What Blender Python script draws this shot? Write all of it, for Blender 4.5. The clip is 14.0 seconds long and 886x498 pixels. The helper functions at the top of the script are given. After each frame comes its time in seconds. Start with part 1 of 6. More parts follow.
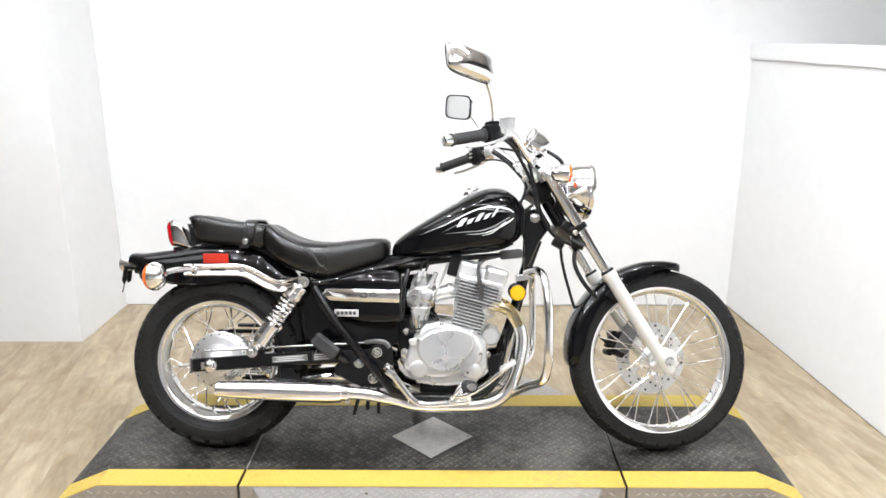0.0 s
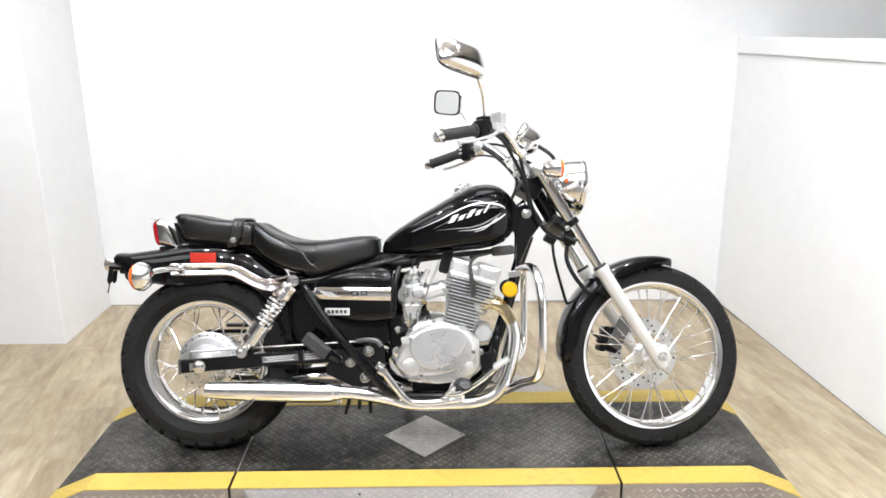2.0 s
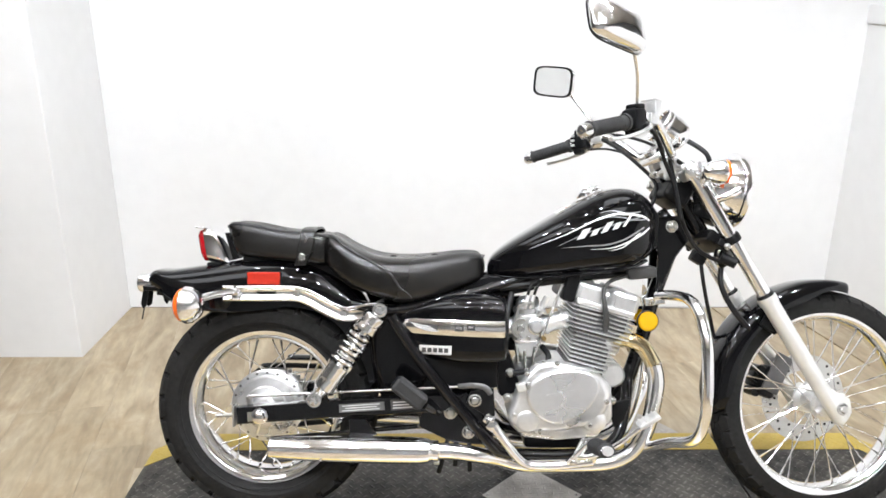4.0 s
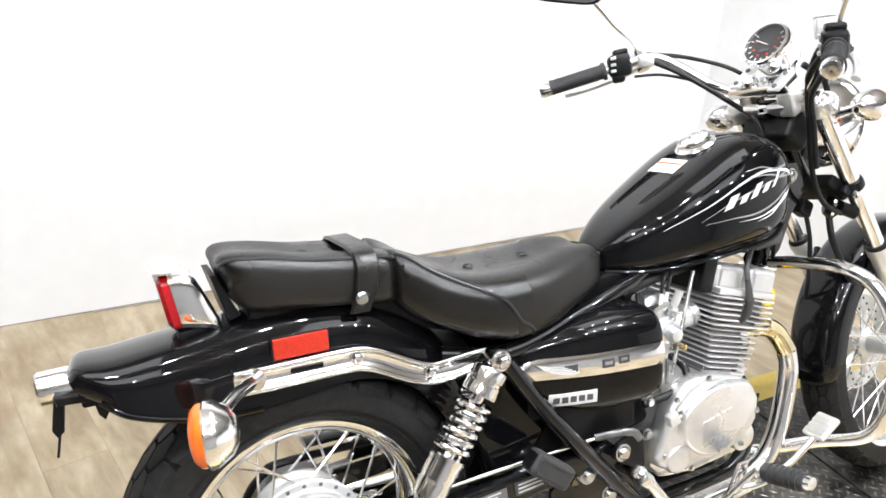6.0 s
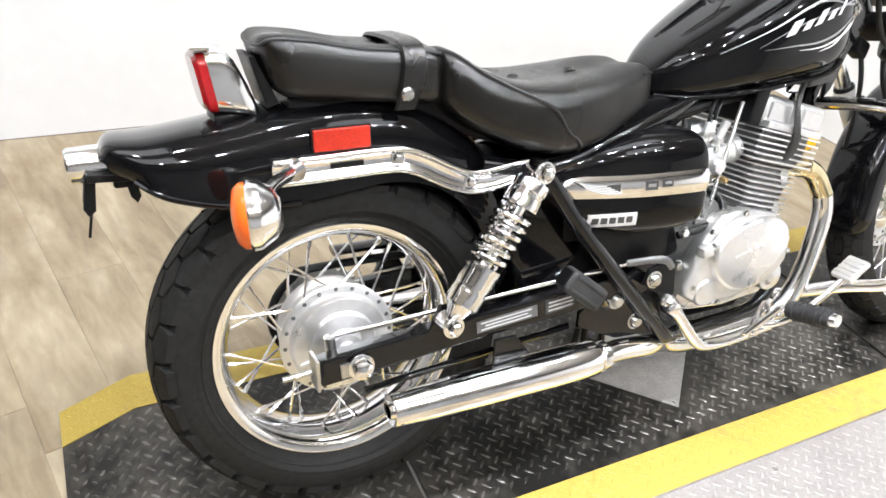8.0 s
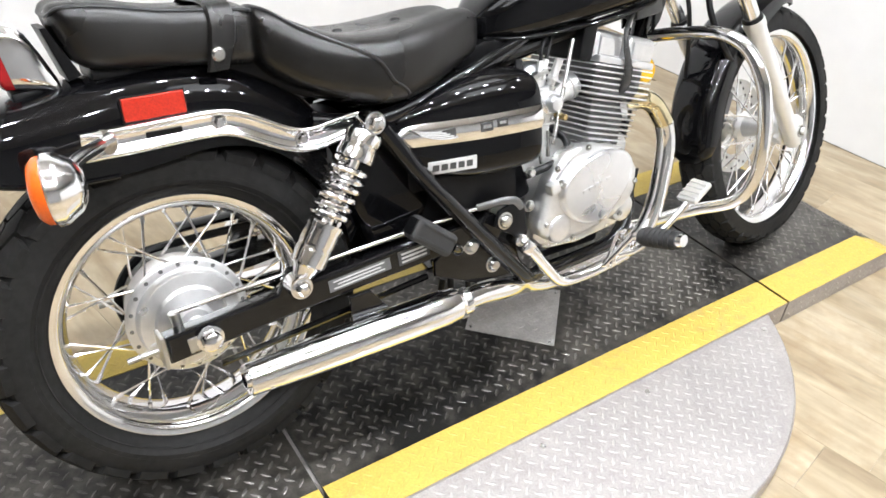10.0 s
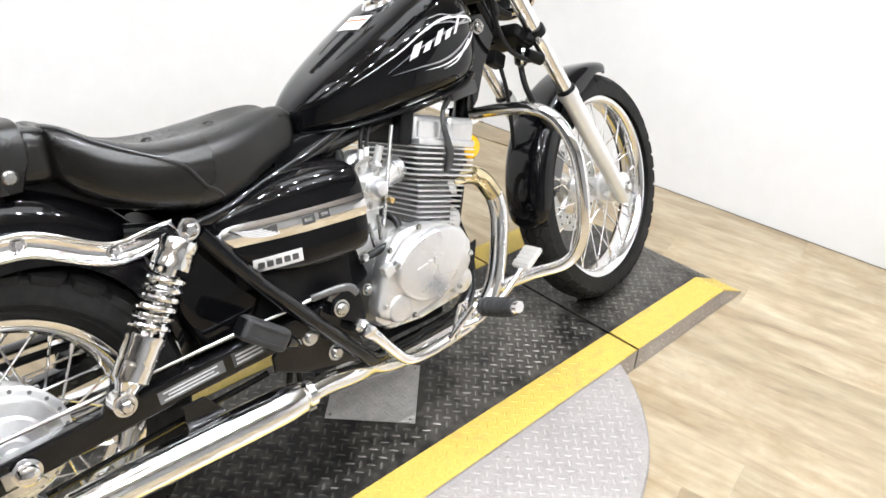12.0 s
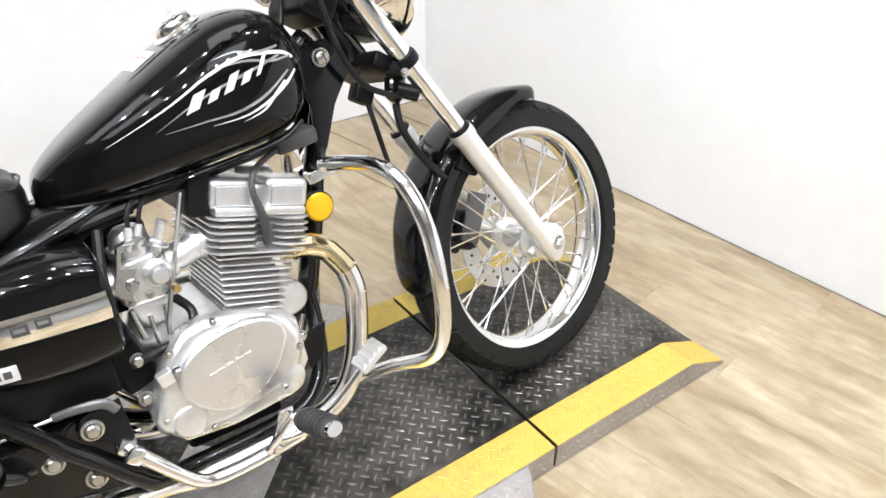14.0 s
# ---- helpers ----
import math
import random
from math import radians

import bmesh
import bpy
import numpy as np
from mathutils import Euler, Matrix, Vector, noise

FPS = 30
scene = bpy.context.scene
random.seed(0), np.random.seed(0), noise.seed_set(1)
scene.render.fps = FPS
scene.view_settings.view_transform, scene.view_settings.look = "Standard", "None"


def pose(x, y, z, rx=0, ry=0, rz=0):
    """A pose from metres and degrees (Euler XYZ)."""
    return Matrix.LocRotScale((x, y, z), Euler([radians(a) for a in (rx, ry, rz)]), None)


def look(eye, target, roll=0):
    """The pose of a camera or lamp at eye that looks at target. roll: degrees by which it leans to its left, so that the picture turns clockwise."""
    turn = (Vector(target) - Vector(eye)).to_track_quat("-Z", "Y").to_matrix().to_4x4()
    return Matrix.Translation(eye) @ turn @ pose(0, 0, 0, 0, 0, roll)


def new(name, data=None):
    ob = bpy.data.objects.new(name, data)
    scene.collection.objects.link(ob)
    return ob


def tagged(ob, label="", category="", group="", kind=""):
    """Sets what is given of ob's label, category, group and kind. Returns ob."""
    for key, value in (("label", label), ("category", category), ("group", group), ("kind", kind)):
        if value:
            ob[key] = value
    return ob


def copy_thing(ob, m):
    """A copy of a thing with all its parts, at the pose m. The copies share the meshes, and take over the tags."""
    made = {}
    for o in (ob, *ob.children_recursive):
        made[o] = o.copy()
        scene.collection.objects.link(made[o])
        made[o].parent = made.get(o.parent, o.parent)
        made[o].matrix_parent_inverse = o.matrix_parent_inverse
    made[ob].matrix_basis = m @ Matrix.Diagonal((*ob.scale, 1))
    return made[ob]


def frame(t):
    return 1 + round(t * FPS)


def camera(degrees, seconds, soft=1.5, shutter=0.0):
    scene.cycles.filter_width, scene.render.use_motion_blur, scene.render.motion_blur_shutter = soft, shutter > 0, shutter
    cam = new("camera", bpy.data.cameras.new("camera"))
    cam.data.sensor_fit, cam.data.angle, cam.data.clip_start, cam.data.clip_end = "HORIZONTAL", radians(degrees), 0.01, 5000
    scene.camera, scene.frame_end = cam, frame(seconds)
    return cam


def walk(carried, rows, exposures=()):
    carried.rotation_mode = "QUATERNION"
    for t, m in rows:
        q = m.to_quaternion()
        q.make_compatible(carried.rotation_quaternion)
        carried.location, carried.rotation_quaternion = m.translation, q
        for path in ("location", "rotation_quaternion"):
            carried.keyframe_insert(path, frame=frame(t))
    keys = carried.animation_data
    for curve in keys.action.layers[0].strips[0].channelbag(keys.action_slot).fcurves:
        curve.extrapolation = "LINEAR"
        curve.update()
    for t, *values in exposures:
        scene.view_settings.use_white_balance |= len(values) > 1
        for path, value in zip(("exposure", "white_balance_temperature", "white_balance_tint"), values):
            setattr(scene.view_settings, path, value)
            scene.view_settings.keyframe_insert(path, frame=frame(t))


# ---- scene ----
cam = camera(60.5, 14.0, soft=1.6)
PATH = [
    (0, (0.065, -2.352, 1.398), (0.039, -0.429, 0.85), -0.2),
    (0.5, (0.064, -2.346, 1.401), (0.037, -0.426, 0.84), -0.4),
    (1, (0.056, -2.345, 1.395), (0.035, -0.427, 0.827), -0.2),
    (1.5, (0.055, -2.342, 1.395), (0.041, -0.421, 0.839), -0.3),
    (2, (0.04, -2.328, 1.391), (0.057, -0.407, 0.835), -0.4),
    (2.5, (-0.014, -2.28, 1.385), (0.067, -0.369, 0.8), 0.1),
    (3, (-0.073, -2.208, 1.378), (0.007, -0.314, 0.738), 1.3),
    (3.5, (-0.135, -2.019, 1.382), (-0.105, -0.116, 0.768), 1.3),
    (4, (-0.273, -1.79, 1.374), (-0.256, 0.107, 0.741), 0.2),
    (4.2, (-0.38, -1.704, 1.332), (-0.271, 0.194, 0.712), 1.6),
    (6.3, (-1.024, -0.851, 1.31), (-0.168, 0.711, 0.399), 3.4),
    (6.5, (-1.042, -0.847, 1.299), (-0.188, 0.706, 0.372), 3.6),
    (7, (-1.044, -0.852, 1.262), (-0.221, 0.665, 0.251), 4.8),
    (7.5, (-1.045, -0.874, 1.22), (-0.248, 0.599, 0.126), 6.0),
    (7.7, (-1.05, -0.871, 1.208), (-0.252, 0.568, 0.071), 7.0),
    (9.8, (-0.965, -0.952, 1.169), (-0.055, 0.363, -0.032), 5.9),
    (10, (-0.948, -0.963, 1.164), (0.025, 0.337, -0.004), 5.2),
    (10.5, (-0.912, -0.991, 1.177), (0.159, 0.289, 0.075), 4.3),
    (11, (-0.886, -1.013, 1.181), (0.267, 0.23, 0.12), 4.7),
    (11.5, (-0.866, -1.024, 1.2), (0.331, 0.206, 0.173), 4.3),
    (12, (-0.85, -1.034, 1.209), (0.372, 0.188, 0.203), 3.4),
    (12.5, (-0.814, -1.03, 1.213), (0.402, 0.183, 0.188), 2.0),
    (13, (-0.619, -1.038, 1.229), (0.496, 0.279, 0.217), -1.1),
    (13.5, (-0.405, -1.084, 1.254), (0.604, 0.31, 0.233), 0.8),
    (14, (-0.226, -1.028, 1.24), (0.762, 0.319, 0.14), 0.5),
]
walk(cam, [(t, look(eye, target, roll)) for t, eye, target, roll in PATH], [(0, -0.28), (4.0, -0.35), (6.5, -0.14), (8, -0.14), (10, -0.26), (14, -0.29)])

from mathutils.bvhtree import BVHTree

# ---- light ----
world = bpy.data.worlds.new("world")
scene.world = world
world.use_nodes = True
world.node_tree.nodes["Background"].inputs[0].default_value = (0.9, 0.95, 1.0, 1)
world.node_tree.nodes["Background"].inputs[1].default_value = 0.3


# ---- materials ----
def mat_base(name):
    m = bpy.data.materials.new(name)
    m.use_nodes = True
    return m, m.node_tree.nodes, m.node_tree.links, m.node_tree.nodes["Principled BSDF"]


def plain(name, col, rough=0.5, metal=0.0, coat=0.0, var=0.12, scale=60.0, bump=0.0, bscale=400.0, rvar=0.1, big=6.0, transm=0.0, ior=1.5, emit=0.0, spec=0.5):
    """A surface with grain and stains: colour and gloss vary at two scales."""
    m, n, l, p = mat_base(name)
    tc = n.new("ShaderNodeTexCoord")
    a, b = n.new("ShaderNodeTexNoise"), n.new("ShaderNodeTexNoise")
    a.inputs["Scale"].default_value, b.inputs["Scale"].default_value = scale, big
    a.inputs["Detail"].default_value = b.inputs["Detail"].default_value = 4
    l.new(tc.outputs["Object"], a.inputs["Vector"])
    l.new(tc.outputs["Object"], b.inputs["Vector"])
    mid = n.new("ShaderNodeMath")
    mid.operation = "ADD"
    l.new(a.outputs["Fac"], mid.inputs[0])
    l.new(b.outputs["Fac"], mid.inputs[1])
    mix = n.new("ShaderNodeMapRange")
    mix.inputs[1].default_value, mix.inputs[2].default_value = 0.7, 1.3
    mix.inputs[3].default_value, mix.inputs[4].default_value = 1 - var, 1 + var
    l.new(mid.outputs[0], mix.inputs[0])
    mul = n.new("ShaderNodeVectorMath")
    mul.operation = "SCALE"
    mul.inputs[0].default_value = col
    l.new(mix.outputs[0], mul.inputs["Scale"])
    l.new(mul.outputs[0], p.inputs["Base Color"])
    rr = n.new("ShaderNodeMapRange")
    rr.inputs[1].default_value, rr.inputs[2].default_value = 0.35, 0.7
    rr.inputs[3].default_value, rr.inputs[4].default_value = max(0.02, rough * (1 - 2 * rvar)), min(1, rough * (1 + 2 * rvar))
    l.new(b.outputs["Fac"], rr.inputs[0])
    l.new(rr.outputs[0], p.inputs["Roughness"])
    p.inputs["Metallic"].default_value = metal
    p.inputs["Specular IOR Level"].default_value = spec
    p.inputs["Coat Weight"].default_value = coat
    p.inputs["Coat Roughness"].default_value = 0.03
    p.inputs["Coat IOR"].default_value = 1.36
    p.inputs["Transmission Weight"].default_value = transm
    p.inputs["IOR"].default_value = ior
    if emit:
        p.inputs["Emission Color"].default_value = (*col, 1)
        p.inputs["Emission Strength"].default_value = emit
    if bump:
        c, bp = n.new("ShaderNodeTexNoise"), n.new("ShaderNodeBump")
        c.inputs["Scale"].default_value, c.inputs["Detail"].default_value = bscale, 3
        bp.inputs["Strength"].default_value, bp.inputs["Distance"].default_value = bump, 0.001
        l.new(tc.outputs["Object"], c.inputs["Vector"])
        l.new(c.outputs["Fac"], bp.inputs["Height"])
        l.new(bp.outputs[0], p.inputs["Normal"])
    return m


CHROME = plain("chrome", (0.94, 0.94, 0.95), 0.11, 1.0, var=0.03, rvar=0.3)
SATIN = plain("satin_aluminium", (0.88, 0.88, 0.875), 0.34, 0.82, var=0.06, bump=0.05)
CAST = plain("cast_aluminium", (0.82, 0.82, 0.82), 0.36, 0.90, var=0.08, bump=0.12, bscale=500, rvar=0.15)
# grey alloy parts, and painted shade between the cylinder fins
CASTGREY_SHADE = plain("grey_alloy_and_gap_shade", (0.16, 0.16, 0.16), 0.42, 0.6, var=0.15, bump=0.12, bscale=500)
POLISHED = plain("polished_aluminium", (0.86, 0.865, 0.88), 0.29, 0.90, var=0.03, rvar=0.06)
SLIDER = plain("silver_lacquer", (0.72, 0.715, 0.69), 0.34, 0.5, coat=0.3, var=0.04)
BLACK = plain("black_paint", (0.003, 0.003, 0.0035), 0.12, 0.0, coat=1.0, var=0.2, rvar=0.1, spec=0.04)
FRAME = plain("black_frame_enamel", (0.004, 0.004, 0.0045), 0.13, 0.0, coat=1.0, var=0.2, spec=0.2)
SATBLACK = plain("satin_black", (0.005, 0.005, 0.0055), 0.40, 0.0, var=0.25, bump=0.1, spec=0.22)
RUBBER = plain("tyre_rubber", (0.014, 0.0137, 0.0133), 0.66, 0.0, spec=0.16, var=0.35, scale=90, bump=0.3, bscale=350, big=9)
GRIP = plain("grip_rubber", (0.034, 0.034, 0.0345), 0.6, 0.0, spec=0.3, var=0.2, bump=0.3, bscale=500)
CAPGREY = plain("grey_rubber", (0.055, 0.054, 0.053), 0.55, 0.0, spec=0.35, var=0.2, bump=0.2, bscale=500)
CABLE = plain("cable_sheath", (0.007, 0.007, 0.0075), 0.42, 0.0, var=0.2, spec=0.3)
VINYL = plain("black_vinyl", (0.0060, 0.0055, 0.0050), 0.31, 0.0, spec=0.55, var=0.2, scale=120, bump=0.4, bscale=700, rvar=0.25)
PIPING = plain("vinyl_piping", (0.018, 0.018, 0.019), 0.4)
ORANGE = plain("orange_lens", (0.85, 0.14, 0.015), 0.15, coat=0.6, var=0.1, scale=300)
AMBER = plain("amber_reflector", (0.82, 0.47, 0.01), 0.18, coat=0.6, var=0.12, scale=500)
REDLENS = plain("red_lens", (0.36, 0.006, 0.010), 0.15, coat=0.6, var=0.2, scale=300)
REDREF = plain("red_reflector", (0.32, 0.016, 0.006), 0.3, coat=0.15, var=0.45, scale=420)
BRONZE = plain("heat_tinted_chrome", (0.80, 0.69, 0.44), 0.1, 1.0, var=0.2, scale=30, big=14)
WHITEMARK = plain("silver_graphic", (0.72, 0.72, 0.72), 0.35, 0.2, coat=0.5, var=0.05)
GREYMARK = plain("grey_graphic", (0.30, 0.30, 0.31), 0.3, 0.3, coat=0.6, var=0.1)
PAPER = plain("label_paper", (0.80, 0.79, 0.76), 0.45, var=0.04)
INK = plain("label_ink", (0.05, 0.05, 0.05), 0.5)
STICKER = plain("silver_sticker", (0.62, 0.62, 0.62), 0.45, 0.2, var=0.15)
DIAL = plain("dial_face", (0.035, 0.034, 0.036), 0.4)
REDINK = plain("red_print", (0.6, 0.06, 0.03), 0.4)
BRASS = plain("brass", (0.66, 0.50, 0.25), 0.3, 1.0)
WALL = plain("white_wall_paint", (0.75, 0.75, 0.748), 0.6, var=0.025, scale=14, bump=0.05, bscale=160, big=1.2)
# tones of the unseen walls, set by how dark the bike's reflections should be
WALLGREY = plain("grey_surround", (0.13, 0.13, 0.13), 0.7, var=0.08, scale=9, big=1.0)
SOUTHWALL = plain("pale_grey_surround", (0.31, 0.31, 0.31), 0.65, var=0.05, scale=12, bump=0.05, bscale=160, big=1.0)
CEIL = plain("ceiling_paint", (0.80, 0.79, 0.77), 0.8, var=0.1, scale=20)
FIXTURE = plain("lamp_housing_enamel", (0.7, 0.7, 0.7), 0.4, var=0.03)
SEAM = plain("dark_seam", (0.14, 0.125, 0.11), 0.8)
LABELGREY = plain("grey_label", (0.13, 0.13, 0.13), 0.4, 0.3, var=0.2)
STEEL = plain("zinc_steel", (0.62, 0.62, 0.60), 0.28, 1.0, var=0.08)


def glass_mat():
    m, n, l, p = mat_base("clear_glass")
    p.inputs["Transmission Weight"].default_value = 1.0
    p.inputs["Roughness"].default_value = 0.02
    p.inputs["Base Color"].default_value = (0.97, 0.98, 0.98, 1)
    return m


def mirror_mat():
    m, n, l, p = mat_base("mirror_glass")
    p.inputs["Metallic"].default_value, p.inputs["Roughness"].default_value = 1.0, 0.02
    p.inputs["Base Color"].default_value = (0.9, 0.91, 0.91, 1)
    return m


def deck_mat(name, paint, bare, wear, rough, metal):
    """Tread plate: paint worn through to bare metal in blotches, with scuffs."""
    m, n, l, p = mat_base(name)
    tc = n.new("ShaderNodeTexCoord")
    a, b, c = (n.new("ShaderNodeTexNoise") for _ in range(3))
    for node, s, d in ((a, 3.5, 5), (b, 34, 5), (c, 260, 3)):
        node.inputs["Scale"].default_value, node.inputs["Detail"].default_value = s, d
        l.new(tc.outputs["Object"], node.inputs["Vector"])
    s1 = n.new("ShaderNodeMath")
    s1.operation = "MULTIPLY_ADD"
    l.new(b.outputs["Fac"], s1.inputs[0])
    s1.inputs[1].default_value = 0.7
    l.new(a.outputs["Fac"], s1.inputs[2])
    r = n.new("ShaderNodeMapRange")
    r.inputs[1].default_value, r.inputs[2].default_value = wear
    l.new(s1.outputs[0], r.inputs[0])
    mix = n.new("ShaderNodeMix")
    mix.data_type = "RGBA"
    mix.inputs[6].default_value, mix.inputs[7].default_value = (*paint, 1), (*bare, 1)
    l.new(r.outputs[0], mix.inputs[0])
    mul = n.new("ShaderNodeMix")
    mul.data_type, mul.blend_type = "RGBA", "MULTIPLY"
    mul.inputs[0].default_value = 0.45
    l.new(mix.outputs[2], mul.inputs[6])
    l.new(c.outputs["Fac"], mul.inputs[7])
    l.new(mul.outputs[2], p.inputs["Base Color"])
    rm = n.new("ShaderNodeMapRange")
    rm.inputs[3].default_value, rm.inputs[4].default_value = rough + 0.12, rough - 0.08
    l.new(a.outputs["Fac"], rm.inputs[0])
    l.new(rm.outputs[0], p.inputs["Roughness"])
    p.inputs["Metallic"].default_value = metal
    bp = n.new("ShaderNodeBump")
    bp.inputs["Strength"].default_value, bp.inputs["Distance"].default_value = 0.25, 0.001
    l.new(c.outputs["Fac"], bp.inputs["Height"])
    l.new(bp.outputs[0], p.inputs["Normal"])
    return m


DECK = deck_mat("worn_black_deck", (0.0125, 0.0116, 0.0104), (0.130, 0.120, 0.104), (0.74, 1.12), 0.35, 0.40)
LUG = deck_mat("worn_black_lugs", (0.036, 0.0335, 0.031), (0.26, 0.245, 0.225), (0.72, 1.10), 0.30, 0.55)
TREAD = deck_mat("aluminium_tread", (0.46, 0.430, 0.412), (0.58, 0.548, 0.525), (0.6, 1.1), 0.42, 0.65)
PLATE = deck_mat("scratched_aluminium_plate", (0.46, 0.44, 0.41), (0.68, 0.66, 0.63), (0.60, 1.06), 0.40, 0.45)
YELLOW = deck_mat("worn_yellow_paint", (0.62, 0.450, 0.085), (0.36, 0.28, 0.11), (0.96, 1.30), 0.46, 0.0)
TREADLUG = deck_mat("aluminium_lugs", (0.54, 0.51, 0.495), (0.66, 0.635, 0.615), (0.6, 1.1), 0.38, 0.6)


def wood_mat():
    m, n, l, p = mat_base("oak_plank_vinyl")
    tc, oi = n.new("ShaderNodeTexCoord"), n.new("ShaderNodeObjectInfo")
    off = n.new("ShaderNodeVectorMath")
    off.operation = "MULTIPLY_ADD"
    l.new(oi.outputs["Random"], off.inputs[0])
    off.inputs[1].default_value = (13.0, 29.0, 7.0)
    l.new(tc.outputs["Object"], off.inputs[2])
    sq = n.new("ShaderNodeVectorMath")
    sq.operation = "MULTIPLY"
    sq.inputs[1].default_value = (5.0, 1.25, 1.0)
    l.new(off.outputs[0], sq.inputs[0])
    g1, g2, g3 = (n.new("ShaderNodeTexNoise") for _ in range(3))
    for node, s, d, dist in ((g1, 2.2, 6, 0.8), (g2, 11.0, 4, 0.3), (g3, 1.1, 3, 0.2)):
        node.inputs["Scale"].default_value, node.inputs["Detail"].default_value, node.inputs["Distortion"].default_value = s, d, dist
    l.new(sq.outputs[0], g1.inputs["Vector"])
    l.new(sq.outputs[0], g2.inputs["Vector"])
    l.new(off.outputs[0], g3.inputs["Vector"])
    ramp = n.new("ShaderNodeValToRGB")
    e = ramp.color_ramp.elements
    e[0].position, e[0].color = 0.28, (0.235, 0.177, 0.108, 1)
    e[1].position, e[1].color = 0.74, (0.45, 0.377, 0.268, 1)
    mid = ramp.color_ramp.elements.new(0.5)
    mid.color = (0.355, 0.284, 0.185, 1)
    l.new(g1.outputs["Fac"], ramp.inputs[0])
    fine = n.new("ShaderNodeMix")
    fine.data_type, fine.blend_type = "RGBA", "OVERLAY"
    fine.inputs[0].default_value = 0.34
    l.new(ramp.outputs[0], fine.inputs[6])
    l.new(g2.outputs["Fac"], fine.inputs[7])
    tone = n.new("ShaderNodeMath")
    tone.operation = "MULTIPLY_ADD"
    l.new(oi.outputs["Random"], tone.inputs[0])
    tone.inputs[1].default_value, tone.inputs[2].default_value = 0.15, 0.84
    sc = n.new("ShaderNodeVectorMath")
    sc.operation = "SCALE"
    blot = n.new("ShaderNodeTexNoise")
    blot.inputs["Scale"].default_value, blot.inputs["Detail"].default_value, blot.inputs["Roughness"].default_value = 4.2, 8, 0.72
    l.new(off.outputs[0], blot.inputs["Vector"])
    bf = n.new("ShaderNodeMapRange")
    bf.inputs[1].default_value, bf.inputs[2].default_value, bf.inputs[3].default_value, bf.inputs[4].default_value = 0.50, 0.72, 0.0, 0.62
    l.new(blot.outputs["Fac"], bf.inputs[0])
    stain = n.new("ShaderNodeMix")
    stain.data_type = "RGBA"
    stain.inputs[7].default_value = (0.24, 0.155, 0.072, 1)
    l.new(bf.outputs[0], stain.inputs[0])
    l.new(fine.outputs[2], stain.inputs[6])
    l.new(stain.outputs[2], sc.inputs[0])
    l.new(tone.outputs[0], sc.inputs["Scale"])
    l.new(sc.outputs[0], p.inputs["Base Color"])
    rr = n.new("ShaderNodeMapRange")
    rr.inputs[3].default_value, rr.inputs[4].default_value = 0.24, 0.42
    l.new(g3.outputs["Fac"], rr.inputs[0])
    l.new(rr.outputs[0], p.inputs["Roughness"])
    bp = n.new("ShaderNodeBump")
    bp.inputs["Strength"].default_value, bp.inputs["Distance"].default_value = 0.12, 0.001
    l.new(g2.outputs["Fac"], bp.inputs["Height"])
    l.new(bp.outputs[0], p.inputs["Normal"])
    return m


WOOD, GLASS, MIRROR = wood_mat(), glass_mat(), mirror_mat()


def emit_mat(name, col, power):
    m, n, l, p = mat_base(name)
    p.inputs["Base Color"].default_value = (0.9, 0.9, 0.9, 1)
    p.inputs["Emission Color"].default_value = (*col, 1)
    p.inputs["Emission Strength"].default_value = power
    return m


PANEL_GLOW = emit_mat("fill_panel_glow", (0.95, 0.98, 1.035), 5.4)
BULB_GLOW = emit_mat("bulb_glow", (0.95, 0.98, 1.035), 1380.0)


# ---- mesh helpers ----
def add(dst, src, m=None):
    """Merge the bmesh src into dst, moved by the matrix m."""
    vs = [dst.verts.new((m @ v.co) if m else v.co) for v in src.verts]
    src.verts.index_update()
    for f in src.faces:
        try:
            dst.faces.new([vs[v.index] for v in f.verts])
        except ValueError:
            pass
    src.free()
    return dst


def spline(pts, sub=6, closed=False):
    """Catmull-Rom through the points (of any length of tuple)."""
    p = [np.array(q, float) for q in pts]
    n, out = len(p), []
    for i in range(n if closed else n - 1):
        if closed:
            a, b, c, d = p[i - 1], p[i], p[(i + 1) % n], p[(i + 2) % n]
        else:
            a, b, c, d = p[max(i - 1, 0)], p[i], p[i + 1], p[min(i + 2, n - 1)]
        for k in range(sub):
            t = k / sub
            out.append(0.5 * (2 * b + (c - a) * t + (2 * a - 5 * b + 4 * c - d) * t * t + (3 * b - a - 3 * c + d) * t**3))
    if not closed:
        out.append(p[-1])
    return out


def rings(bm, loops, closed=False, caps=True, wrap=True):
    """Skin a list of equally long loops of points."""
    made = [[bm.verts.new(Vector(q)) for q in lp] for lp in loops]
    n, k = len(made), len(made[0])
    for i in range(n if closed else n - 1):
        a, b = made[i], made[(i + 1) % n]
        for j in range(k if wrap else k - 1):
            bm.faces.new((a[j], a[(j + 1) % k], b[(j + 1) % k], b[j]))
    if caps and not closed and wrap:
        bm.faces.new(made[0][::-1])
        bm.faces.new(made[-1])
    return bm


